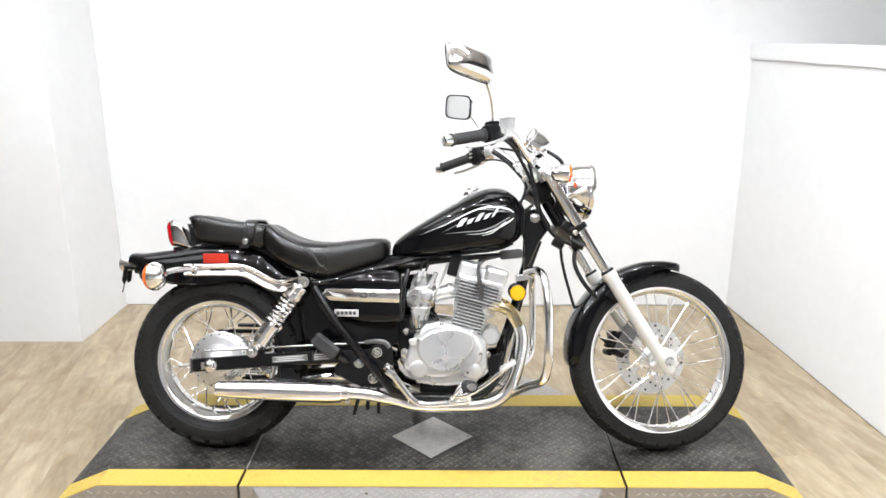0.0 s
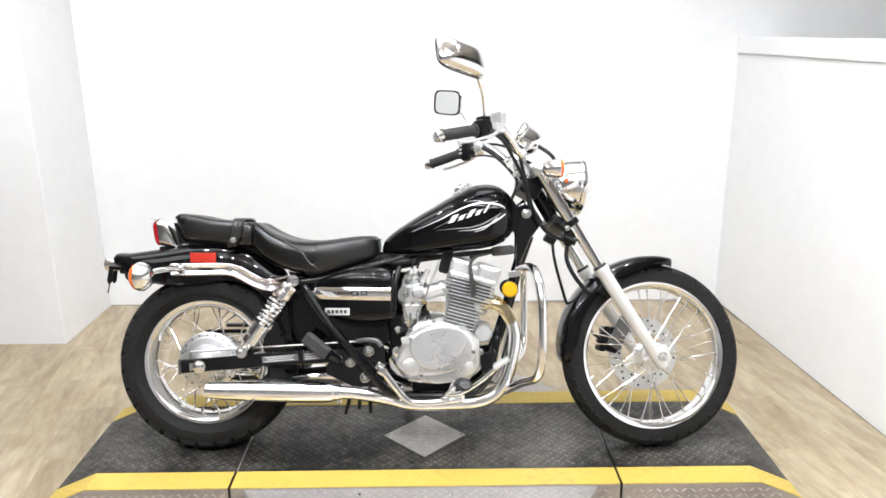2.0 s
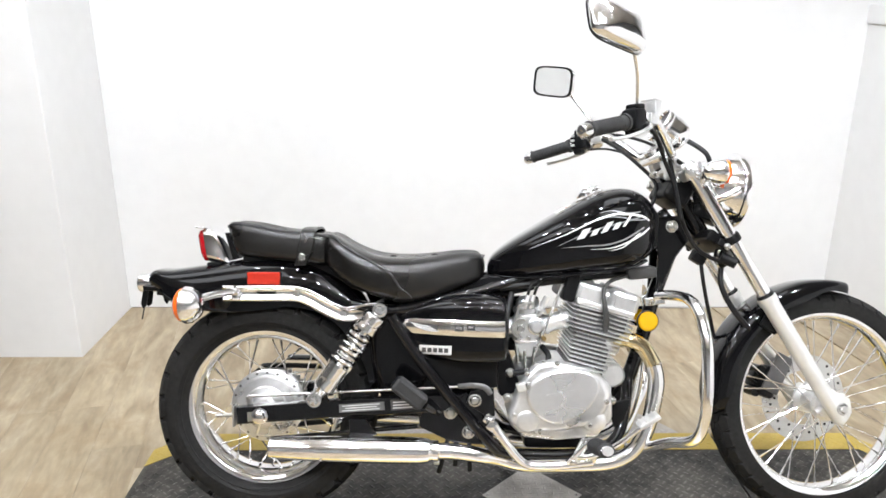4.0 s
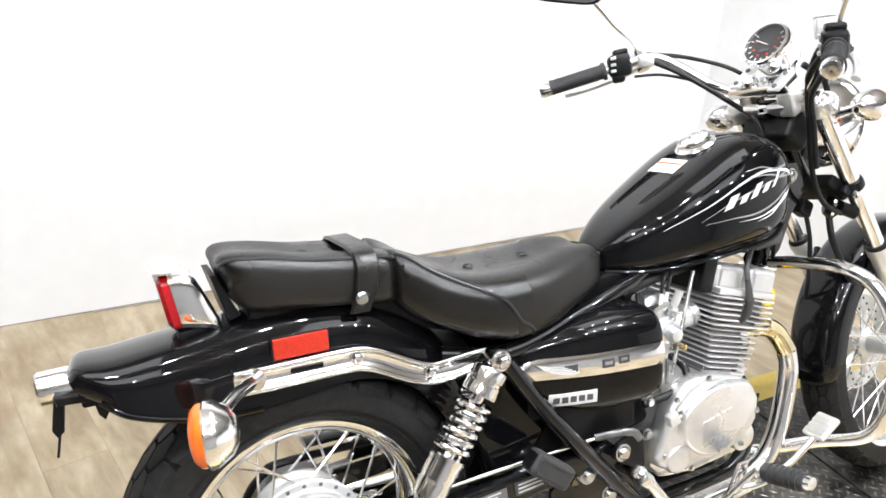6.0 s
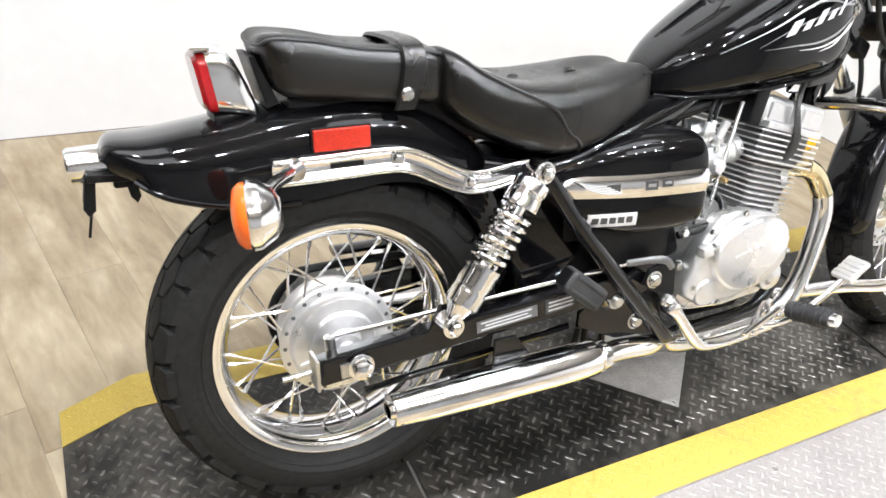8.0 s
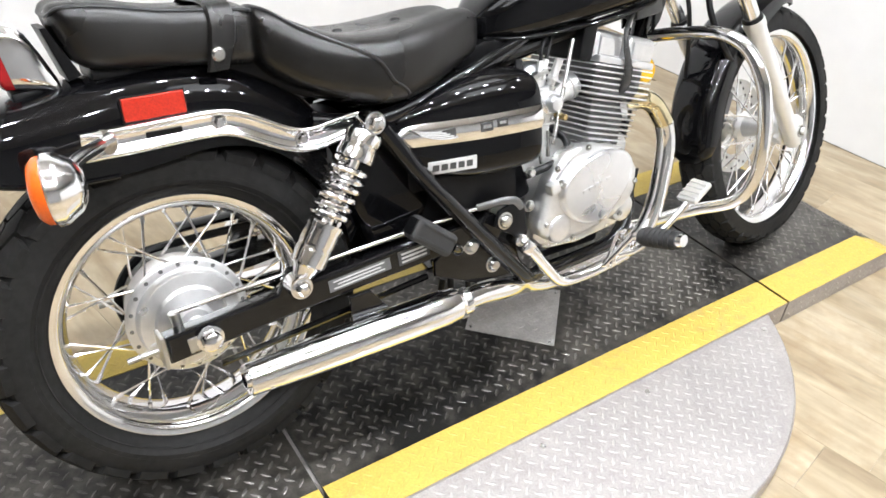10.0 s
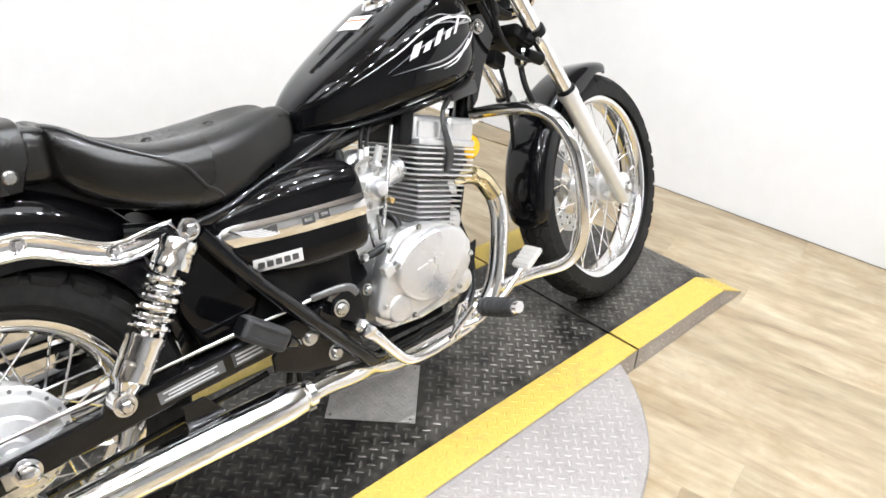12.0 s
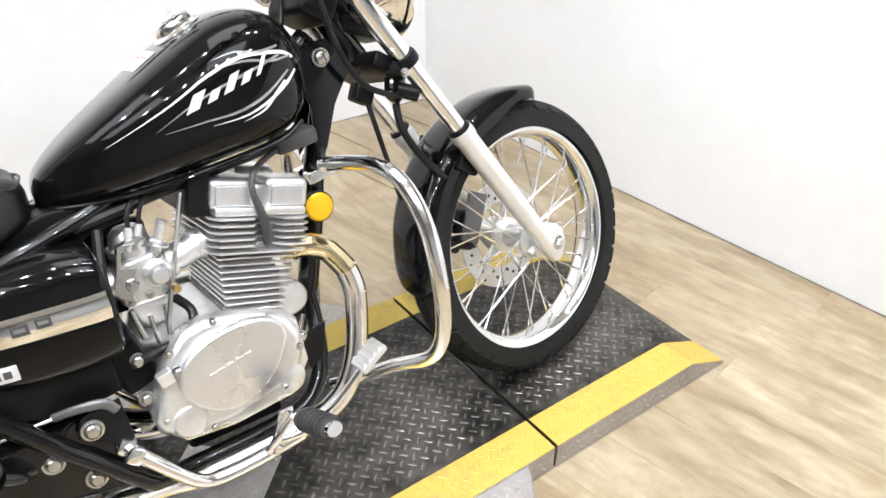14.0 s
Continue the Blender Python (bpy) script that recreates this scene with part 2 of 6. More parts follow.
def tube(pts, r, seg=12, sub=5, closed=False, bm=None, flat=1.0, up=None):
    """A round bar along a smooth line; r: a radius, or one a point. flat squeezes it along up."""
    bm = bm or bmesh.new()
    rs = [r] * len(pts) if isinstance(r, (int, float)) else list(r)
    line = spline([(*p, q) for p, q in zip(pts, rs)], sub, closed)
    pos, rad = [Vector(q[:3]) for q in line], [q[3] for q in line]
    n = len(pos)
    tang = [(pos[(i + 1) % n] - pos[i - 1] if closed else pos[min(i + 1, n - 1)] - pos[max(i - 1, 0)]).normalized() for i in range(n)]
    nor = Vector(up) if up else tang[0].orthogonal()
    loops = []
    for i in range(n):
        nor = (nor - tang[i] * nor.dot(tang[i])).normalized()
        bi = tang[i].cross(nor)
        loops.append([pos[i] + nor * (rad[i] * flat * math.cos(2 * math.pi * j / seg)) + bi * (rad[i] * math.sin(2 * math.pi * j / seg)) for j in range(seg)])
    return rings(bm, loops, closed)


def rod(a, b, r, seg=12, bm=None, r2=None):
    return tube([a, b], [r, r if r2 is None else r2], seg, 1, bm=bm)


def lathe(profile, origin=(0, 0, 0), axis=(0, 1, 0), seg=48, loop=False, bm=None, arc=(0, 360)):
    """Turn a profile of (radius, height along the axis) round the axis."""
    bm = bm or bmesh.new()
    ax = Vector(axis).normalized()
    e1 = ax.orthogonal().normalized() if abs(ax.y) < 0.99 else Vector((1, 0, 0))
    e2 = ax.cross(e1)
    full = arc[1] - arc[0] >= 360
    o = Vector(origin)
    loops = []
    for i in range(seg if full else seg + 1):
        t = radians(arc[0] + (arc[1] - arc[0]) * i / seg)
        d = e1 * math.cos(t) + e2 * math.sin(t)
        loops.append([o + d * max(r, 1e-4) + ax * h for r, h in profile])
    rings(bm, loops, closed=full, caps=loop, wrap=loop)
    return bm


def box(size, at=(0, 0, 0), bevel=0.0, turn=(0, 0, 0), segs=2, bm=None):
    t = bmesh.new()
    bmesh.ops.create_cube(t, size=1)
    for v in t.verts:
        v.co = Vector((v.co.x * size[0], v.co.y * size[1], v.co.z * size[2]))
    if bevel:
        bmesh.ops.bevel(t, geom=t.edges[:], offset=bevel, segments=segs, affect="EDGES", profile=0.5)
    return add(bm or bmesh.new(), t, pose(*at, *turn))


def prism(poly, y0, y1, bevel=0.0, bm=None, segs=2):
    """A polygon of (x, z) given thickness from y0 to y1."""
    t = bmesh.new()
    a, b = [t.verts.new((x, y0, z)) for x, z in poly], [t.verts.new((x, y1, z)) for x, z in poly]
    n = len(poly)
    t.faces.new(a)
    t.faces.new(b[::-1])
    for i in range(n):
        t.faces.new((a[i], b[i], b[(i + 1) % n], a[(i + 1) % n]))
    bmesh.ops.recalc_face_normals(t, faces=t.faces[:])
    if bevel:
        caps = [e for e in t.edges if abs(e.verts[0].co.y - e.verts[1].co.y) < 1e-6]
        bmesh.ops.bevel(t, geom=caps, offset=bevel, segments=segs, affect="EDGES", profile=0.5)
    return add(bm or bmesh.new(), t)


def bolt(at, axis, r=0.009, h=0.007, bm=None, seg=6):
    """A hexagon head on a washer, with a domed end."""
    bm = bm or bmesh.new()
    lathe([(0, 0), (r * 1.45, 0), (r * 1.45, h * 0.25), (r * 1.2, h * 0.3)], at, axis, 16, bm=bm)
    lathe([(r, h * 0.25), (r, h * 0.85), (r * 0.8, h), (0, h * 1.05)], at, axis, seg, bm=bm)
    return bm


def part(name, bm, mat, parent=None, label="", sharp=38, kind="", xf=None, category="", group=""):
    """Link a bmesh as one mesh object under a thing or a part."""
    if xf is not None:
        bmesh.ops.transform(bm, matrix=xf, verts=bm.verts[:])
    bmesh.ops.recalc_face_normals(bm, faces=bm.faces[:])
    me = bpy.data.meshes.new(name)
    bm.to_mesh(me)
    bm.free()
    me.materials.append(mat)
    me.polygons.foreach_set("use_smooth", [True] * len(me.polygons))
    me.set_sharp_from_angle(angle=radians(sharp))
    ob = new(name, me)
    if sharp == 38:
        ob.modifiers.new("flat_faces", "WEIGHTED_NORMAL").keep_sharp = True
    if parent is not None:
        ob.parent = parent
    return tagged(ob, label, category, group, kind)


def shared(name, mesh, parent, m=None):
    """One more object on a mesh that is there already."""
    ob = new(name, mesh)
    ob.parent = parent
    if m is not None:
        ob.matrix_basis = m
    return ob


# ---- the room ----
FLOOR = -0.014  # the floor lies below the datum of the deck
RWX, RWS = 1.630, -0.07  # right-hand half wall: x = RWX + RWS * (y - 0.1)


def room():
    floor = part("floor", box((9.0, 7.0, 0.06), (0.2, -1.1, FLOOR - 0.036)), WOOD, label="light oak plank vinyl floor, scuffed", category="floor", kind="structure")
    part("wall_north", box((9.0, 0.12, 3.0), (0.2, 1.565, 1.48), 0.004), WALL, label="smooth white painted studio wall", category="wall", kind="structure")
    part("wall_west", box((2.7, 0.515, 3.0), (-1.70 - 1.35, 0.990 + 0.2575, 1.48), 0.006), WALL, label="white painted wall jutting out of the corner", category="wall", kind="structure")
    # unseen walls added to close the room; their greys shape the bike's reflections
    part("wall_far_west", box((0.12, 5.6, 3.0), (-4.34, -1.85, 1.48)), WALLGREY, label="unseen dark grey closing wall, toned for reflections", category="wall", kind="structure")
    part("wall_south", box((9.0, 0.12, 3.0), (0.2, -4.6, 1.48)), SOUTHWALL, label="unseen grey closing wall, toned for reflections", category="wall", kind="structure")
    part("wall_far_east", box((0.12, 6.2, 3.0), (4.64, -1.5, 1.48)), WALLGREY, label="unseen dark grey closing wall, toned for reflections", category="wall", kind="structure")
    half = bmesh.new()
    ya, yb, th = 1.504, -4.5, 0.14
    quad = [(RWX + RWS * (ya - 0.1), ya), (RWX + RWS * (ya - 0.1) + th, ya), (RWX + RWS * (yb - 0.1) + th, yb), (RWX + RWS * (yb - 0.1), yb)]
    rings(half, [[(x, y, z) for x, y in quad] for z in (FLOOR, 1.267)])
    part("wall_east", half, WALL, label="white painted half wall beside the platform", category="wall", kind="structure")
    cap = bmesh.new()
    rings(cap, [[(x + (-0.012 if i in (0, 3) else 0.012), y, z) for i, (x, y) in enumerate(quad)] for z in (1.268, 1.345)])
    bmesh.ops.bevel(cap, geom=cap.edges[:], offset=0.004, segments=2, affect="EDGES")
    part("trim", cap, WALL, label="white painted cap board on the half wall", category="trim", kind="structure")
    part("ceiling", box((9.0, 7.0, 0.1), (0.2, -1.1, 3.05)), CEIL, label="white painted ceiling", category="ceiling", kind="structure")
    seam = bmesh.new()
    box((3.22, 0.002, 0.002), (-0.085, 1.504, FLOOR + 0.001), bm=seam)
    part("floor_gap", seam, SEAM, label="thin dark gap along the foot of the wall", category="gap", kind="structure")
    gap = bmesh.new()
    a, b = Vector((quad[0][0], ya, FLOOR + 0.002)), Vector((quad[3][0], yb, FLOOR + 0.002))
    rod(a - Vector((0.002, 0, 0)), b - Vector((0.002, 0, 0)), 0.0015, 6, bm=gap)
    part("floor_gap", gap, SEAM, label="thin dark gap along the foot of the half wall", category="gap", kind="structure")
    return floor


def ceiling_lights():
    # soft fill panels added out of view, beside the spot lamps
    proto = new("ceiling_light")
    tagged(proto, "wide white diffused fill panel, added unseen below the ceiling", "ceiling light", "ceiling lights")
    part("housing", box((1.26, 1.10, 0.05), (0, 0, 0.025), 0.006), FIXTURE, proto)
    part("diffuser", box((1.2, 1.04, 0.02), (0, 0, -0.012), 0.004), PANEL_GLOW, proto)
    spots = [(x, y) for y in (-1.75, 0.15) for x in (-1.75, 0.45)]
    proto.matrix_basis = pose(*spots[0], 2.93)
    for x, y in spots[1:]:
        copy_thing(proto, pose(x, y, 2.93))
    lamp = new("spot_lamp")
    tagged(lamp, "small round white ceiling spot lamp", "spot lamp", "spot lamps")
    part("can", lathe([(0.0, 0.1), (0.05, 0.1), (0.055, 0.06), (0.055, 0), (0.048, 0), (0.045, 0.03), (0, 0.03)], axis=(0, 0, 1), seg=24), FIXTURE, lamp)
    part("bulb", lathe([(0, -0.004), (0.03, 0.004), (0.036, 0.02), (0.03, 0.028), (0, 0.029)], axis=(0, 0, 1), seg=20), BULB_GLOW, lamp)
    rows = [(-1.5 + 0.42 * i, y) for y in (-0.45, -2.3) for i in range(8)]
    lamp.matrix_basis = pose(*rows[0], 2.89)
    for x, y in rows[1:]:
        copy_thing(lamp, pose(x, y, 2.89))


# ---- the photo turntable with its deck ----
HP = 0.05  # height of the deck
Y0, Y1 = -0.297, 0.315
XS = 0.600  # seam
XTL, XBL, XTR, XBR = -1.175, -1.040, 1.162, 1.030  # ramp tips and tops
DISC_R, DISC_X = 0.620, -0.015


def deck_z(x):
    return FLOOR + 0.006 + (HP - FLOOR - 0.006) * min(1.0, max(0.0, (x - XTL) / (XBL - XTL)), max(0.0, (XTR - x) / (XTR - XBR)))


def lug(bm, p, ang, up=Vector((0, 0, 1)), e1=Vector((1, 0, 0)), ln=0.0135, wd=0.0044, h=0.0018):
    e2 = up.cross(e1)
    d, s = e1 * math.cos(ang) + e2 * math.sin(ang), -e1 * math.sin(ang) + e2 * math.cos(ang)
    vs = [bm.verts.new(p + d * a * ln + s * b * wd + up * c * h) for a, b, c in ((-1, 0, 0), (-0.45, -1, 0), (0.45, -1, 0), (1, 0, 0), (0.45, 1, 0), (-0.45, 1, 0), (-0.5, 0, 1), (0.5, 0, 1))]
    for f in ((0, 1, 6), (1, 2, 7, 6), (2, 3, 7), (3, 4, 7), (4, 5, 6, 7), (5, 0, 6)):
        bm.faces.new([vs[i] for i in f])


def lugs(test, z, pitch=0.0215, turn=45.0, h=0.0011):
    """Raised tread lugs on a lattice turned by so many degrees, wherever test(x, y) holds."""
    bm = bmesh.new()
    n = int(1.75 / pitch)
    ct, st = math.cos(radians(turn)), math.sin(radians(turn))
    for i in range(-n, n):
        for j in range(-n, n):
            u, v = (i + 0.5) * pitch, (j + 0.5) * pitch
            x, y = u * ct - v * st, u * st + v * ct
            if abs(x) < 1.35 and abs(y) < 0.75 and test(x, y):
                zz = z(x) if callable(z) else z
                lug(bm, Vector((x, y, zz)), radians(turn + (0 if (i + j) % 2 else 90)), ln=0.0106, wd=0.0030, h=h)
    return bm


def deck():
    top = new("turntable_platform")
    tagged(top, "low black steel tread-plate display platform with yellow painted edges", "platform")
    disc = part("turntable_disc", lathe([(0, FLOOR), (DISC_R - 0.004, FLOOR), (DISC_R, FLOOR + 0.004), (DISC_R, 0.040), (DISC_R - 0.004, 0.0445), (0, 0.0445)], (DISC_X, 0, 0), (0, 0, 1), 128), TREAD, top, "silver aluminium tread-plate disc")
    part("tread_relief", lugs(lambda x, y: math.hypot(x - DISC_X, y) < DISC_R - 0.02 and (y < Y0 - 0.012 or y > Y1 + 0.012), 0.0445, h=0.0008), TREADLUG, disc, kind="stuff")
    secs = [(XTL, -XS - 0.004), (-XS + 0.004, XS - 0.004), (XS + 0.004, XTR)]
    for k, (a, b) in enumerate(secs):
        poly = [(a, FLOOR), (b, FLOOR)]
        poly += [(b, deck_z(b)), (XBR, HP), (XS + 0.004, HP)] if k == 2 else [(b, HP), (a, HP)] if k == 1 else [(b, HP), (XBL, HP), (a, deck_z(a))]
        sec = part("deck_section" if k == 1 else "ramp_section", prism(poly, Y0, Y1, 0.0012), DECK, top, "scuffed black tread plate" if k == 1 else "sloping black tread-plate ramp end")
        inside = lambda x, y, a=a, b=b: a + 0.015 < x < b - 0.015 and Y0 + 0.1 < y < Y1 - 0.1 and abs(x) + abs(y - 0.003) > 0.155
        part("tread_relief", lugs(inside, deck_z), LUG, sec, kind="stuff")
        for yy in (Y0 - 0.0022, Y1 + 0.0022):
            part("side_plate", prism([(x, z - 0.001 if z > 0 else z) for x, z in poly], yy - 0.0018, yy + 0.0018), TREAD, sec, "silver tread-plate side")
        sl = bmesh.new()
        for i in range(int((b - a) / 0.026)):
            for row in range(2):
                x, z = a + 0.02 + 0.026 * (i + 0.5 * row), 0.004 + 0.022 * row
                if z < deck_z(x) - 0.008 and x < b - 0.015:
                    lug(sl, Vector((x, Y0 - 0.004, z)), radians(35 if (i + row) % 2 else -35), Vector((0, -1, 0)), ln=0.011, wd=0.0034, h=0.0020)
        part("side_relief", sl, TREADLUG, sec, kind="stuff")
        for ya, yb in ((Y0 - 0.003, Y0 + 0.087), (Y1 - 0.087, Y1 + 0.003)):
            st = bmesh.new()
            pts = [x for x in (XTL, XBL, -XS - 0.004, -XS + 0.004, XS - 0.004, XS + 0.004, XBR, XTR) if a - 1e-6 <= x <= b + 1e-6]
            rings(st, [[(x, ya, deck_z(x) - 0.004), (x, ya, deck_z(x) + 0.0016), (x, yb, deck_z(x) + 0.0016), (x, yb, deck_z(x) - 0.004)] for x in pts])
            stripe = part("yellow_stripe", st, YELLOW, sec, "chipped yellow painted edge stripe", sharp=10)
        yl = lugs(lambda x, y, a=a, b=b: a + 0.012 < x < b - 0.012 and (Y0 + 0.006 < y < Y0 + 0.082 or Y1 - 0.082 < y < Y1 - 0.006), lambda x: deck_z(x) + 0.0014)
        part("stripe_relief", yl, YELLOW, sec, kind="stuff")
    dia, c = bmesh.new(), Vector((-0.006, 0.003, 0))
    rings(dia, [[(c.x + 0.139 * ux, c.y + 0.139 * uy, z) for ux, uy in ((1, 0), (0, 1), (-1, 0), (0, -1))] for z in (HP + 0.0002, HP + 0.0022)])
    plate = part("cover_plate", dia, PLATE, top, "square silver tread-plate cover set cornerwise")
    dl = lugs(lambda x, y: abs(x - c.x) + abs(y - c.y) < 0.122, HP + 0.0022, turn=0.0)
    part("tread_relief", dl, TREADLUG, plate, kind="stuff")
    for ux, uy in ((1, 0), (0, 1), (-1, 0), (0, -1)):
        part("screw", lathe([(0, 0.002), (0.003, 0.002), (0.004, 0)], (c.x + 0.124 * ux, c.y + 0.124 * uy, HP + 0.0022), (0, 0, 1), 10), STEEL, plate)
    for x, y in ((0.468, -0.33), (0.223, -0.53), (0.08, Y0 - 0.035), (-0.20, Y0 - 0.035), (-0.30, -0.455)):
        part("screw", lathe([(0, 0.001), (0.0035, 0.001), (0.004, 0.002), (0.0055, 0.002), (0.006, 0)], (x, y, 0.0445), (0, 0, 1), 14), STEEL, disc)


floor = room()
ceiling_lights()
deck()


# ---- the motorcycle ----
# Own axes: x ahead, y to its left, z up from the deck, x = 0 midway between the axles. It leans on its side stand, away from the camera.
RIGHT, LEFT = -1, 1
LEANING, HEADING = 15.0, -1.0
bike = new("motorcycle")
bike.matrix_basis = pose(0.009, -0.056, HP, 0, 0, HEADING) @ pose(0, 0, 0, -LEANING)
tagged(bike, "black and chrome cruiser motorcycle leaning on its side stand", "motorcycle")

RW, FW = Vector((-0.732, 0, 0.289)), Vector((0.742, 0, 0.301))
RAKE = radians(32.2)
STEM = Vector((0.318, 0, 0.870))
STEER = Matrix.Translation(STEM) @ Matrix.Rotation(radians(8.5), 4, Vector((-math.sin(RAKE), 0, math.cos(RAKE)))) @ Matrix.Translation(-STEM)


def at_fork(z, y=0.0):
    """The point of the fork's line at height z."""
    return Vector((0.3625 + (0.882 - z) * math.tan(RAKE), y, z))


# the bars sit a little twisted in their clamps
BAR = {k: Matrix.Translation((0, dy, dz)) @ Matrix.Translation(STEM) @ Matrix.Rotation(radians(turn), 4, Vector((-math.sin(RAKE), 0, math.cos(RAKE)))) @ Matrix.Translation(-STEM) for k, turn, dy, dz in ((RIGHT, 6.0, 0.0, -0.005), (LEFT, 3.0, -0.008, 0.007))}


def unb(s, x, y, z):
    return BAR[s].inverted() @ Vector((x, y, z))


def ring_profile(pts):
    """A half profile of (r, y >= 0) closed by its mirror image."""
    return list(pts) + [(r, -y) for r, y in reversed(pts) if y > 1e-6]


def tyre(name, parent, c, big, rimr, w, blocks, xf=None, rise=0.0058):
    prof = [(big - 0.009, 0.0), (big - 0.011, w * 0.22), (big - 0.018, w * 0.36), (big - 0.028, w * 0.465), (big - 0.045, w * 0.5), (big - 0.062, w * 0.49), (rimr + 0.018, w * 0.43), (rimr + 0.008, w * 0.365), (rimr + 0.004, w * 0.30), (rimr - 0.006, w * 0.27), (rimr - 0.008, w * 0.1)]
    bm = lathe(ring_profile(prof), c, (0, 1, 0), 96, loop=True)
    for y in (0.475, -0.475):
        lathe([(big - 0.052, w * y), (big - 0.053, w * y * 1.045), (big - 0.055, w * y * 1.045), (big - 0.056, w * y)], c, (0, 1, 0), 96, bm=bm)
        lathe([(rimr + 0.022, w * y * 0.93), (rimr + 0.0215, w * y * 0.965), (rimr + 0.0195, w * y * 0.955), (rimr + 0.019, w * y * 0.90)], c, (0, 1, 0), 96, bm=bm)
    # tread blocks over the crown
    def on(t, y, h):
        q = abs(y) / (w * 0.5)
        drop = 0.006 + 0.022 * q**2.6
        r = big - drop + h
        return c + Vector((r * math.cos(t), y, r * math.sin(t)))
    step = 2 * math.pi / blocks
    for i in range(blocks):
        def patch(rows):
            """A raised block from rows of (y, a), with walls down to the carcass."""
            top = [[bm.verts.new(on((i + a) * step, y * w, rise)) for y, a in row] for row in rows]
            for p, q in zip(top, top[1:]):
                for j in range(len(p) - 1):
                    bm.faces.new((p[j], p[j + 1], q[j + 1], q[j]))
            edge = top[0] + [r[-1] for r in top[1:]] + top[-1][-2::-1] + [r[0] for r in top[-2:0:-1]]
            flat = rows[0] + [r[-1] for r in rows[1:]] + rows[-1][-2::-1] + [r[0] for r in rows[-2:0:-1]]
            low = [bm.verts.new(on((i + a) * step, y * w, -0.006)) for y, a in flat]
            for j in range(len(edge)):
                k = (j + 1) % len(edge)
                bm.faces.new((low[j], low[k], edge[k], edge[j]))
        patch([[(-0.065, -0.445), (0.0, -0.46), (0.065, -0.445)], [(-0.118, 0.0), (0.0, 0.0), (0.118, 0.0)], [(-0.065, 0.445), (0.0, 0.46), (0.065, 0.445)]])
        for s in (-1, 1):
            patch([[(s * 0.150, 0.055), (s * 0.205, 0.045), (s * 0.258, 0.055)], [(s * 0.098, 0.5), (s * 0.205, 0.5), (s * 0.318, 0.5)], [(s * 0.150, 0.945), (s * 0.205, 0.955), (s * 0.258, 0.945)]])
            patch([[(s * 0.352, -0.445), (s * 0.42, -0.44), (s * 0.485, -0.36)], [(s * 0.292, 0.0), (s * 0.40, 0.0), (s * 0.492, 0.0)], [(s * 0.352, 0.445), (s * 0.42, 0.44), (s * 0.485, 0.36)]])
    return part(name, bm, RUBBER, parent, "black rubber tyre with a blocky road tread", xf=xf, sharp=30)


def spokes(parent, c, rh, rr, yh, n, xf=None, r=0.0019):
    for i in range(n):
        side = 1 if i % 2 else -1
        lean = 1 if (i // 2) % 2 else -1
        a = 2 * math.pi * i / n
        b = a + lean * radians(26 if rh > 0.05 else 36)
        p = c + Vector((rh * math.cos(b), side * yh, rh * math.sin(b)))
        q = c + Vector((rr * math.cos(a), side * 0.010, rr * math.sin(a)))
        bm = rod(p, q, r, 6)
        e = (p - q).normalized()
        rod(q - e * 0.004, q + e * 0.014, r * 1.7, 6, bm=bm)
        part("spoke", bm, CHROME, parent, xf=xf)


def rear_wheel():
    prof = [(0.193, 0.010), (0.195, 0.030), (0.202, 0.044), (0.2055, 0.047), (0.2065, 0.050), (0.2035, 0.0525), (0.195, 0.0515), (0.187, 0.046), (0.182, 0.034), (0.176, 0.022), (0.1745, 0.008)]
    rim = part("rear_wheel", lathe(ring_profile(prof), RW, (0, 1, 0), 96, loop=True), CHROME, bike, "chrome wire-spoked rear wheel")
    tyre("tyre", rim, RW, 0.292, 0.2005, 0.144, 28, rise=0.0070)
    hub = bmesh.new()
    lathe([(0.012, 0.062), (0.034, 0.060), (0.048, 0.050), (0.064, 0.042), (0.084, 0.038), (0.086, 0.030), (0.082, 0.026), (0.076, 0.022), (0.074, -0.016), (0.082, -0.020), (0.0955, -0.024), (0.0965, -0.031), (0.092, -0.034), (0.082, -0.035), (0.081, -0.048), (0.078, -0.053), (0.058, -0.055), (0.054, -0.060), (0.032, -0.064), (0.026, -0.076), (0.016, -0.078), (0.012, -0.092)], RW, (0, 1, 0), 64, bm=hub)
    hub_o = part("hub", hub, CAST, rim, "polished aluminium drum-brake hub")
    for i in range(20):
        a = 2 * math.pi * i / 20
        part("hub_hole", lathe([(0, 0.0012), (0.0030, 0.0012), (0.0036, 0)], RW + Vector((0.0885 * math.cos(a), -0.0342, 0.0885 * math.sin(a))), (0, -1, 0), 10), CASTGREY_SHADE, hub_o)
    rib = bmesh.new()
    for a in (200, 250, 300, 340):
        d = Vector((math.cos(radians(a)), 0, math.sin(radians(a))))
        rod(RW + d * 0.03 + Vector((0, -0.064, 0)), RW + d * 0.074 + Vector((0, -0.053, 0)), 0.004, 8, bm=rib)
    part("brake_plate_rib", rib, CAST, hub_o)
    spokes(rim, RW, 0.0885, 0.176, 0.029, 36, r=0.0021)
    sp = bmesh.new()
    n = 38
    poly = []
    for i in range(n):
        for k, rr in ((0.0, 0.082), (0.25, 0.089), (0.5, 0.089), (0.75, 0.082)):
            a = 2 * math.pi * (i + k) / n
            poly.append((RW.x + rr * math.cos(a), RW.z + rr * math.sin(a)))
    prism(poly, 0.068, 0.074, bm=sp)
    part("sprocket", sp, STEEL, rim, "steel chain sprocket")


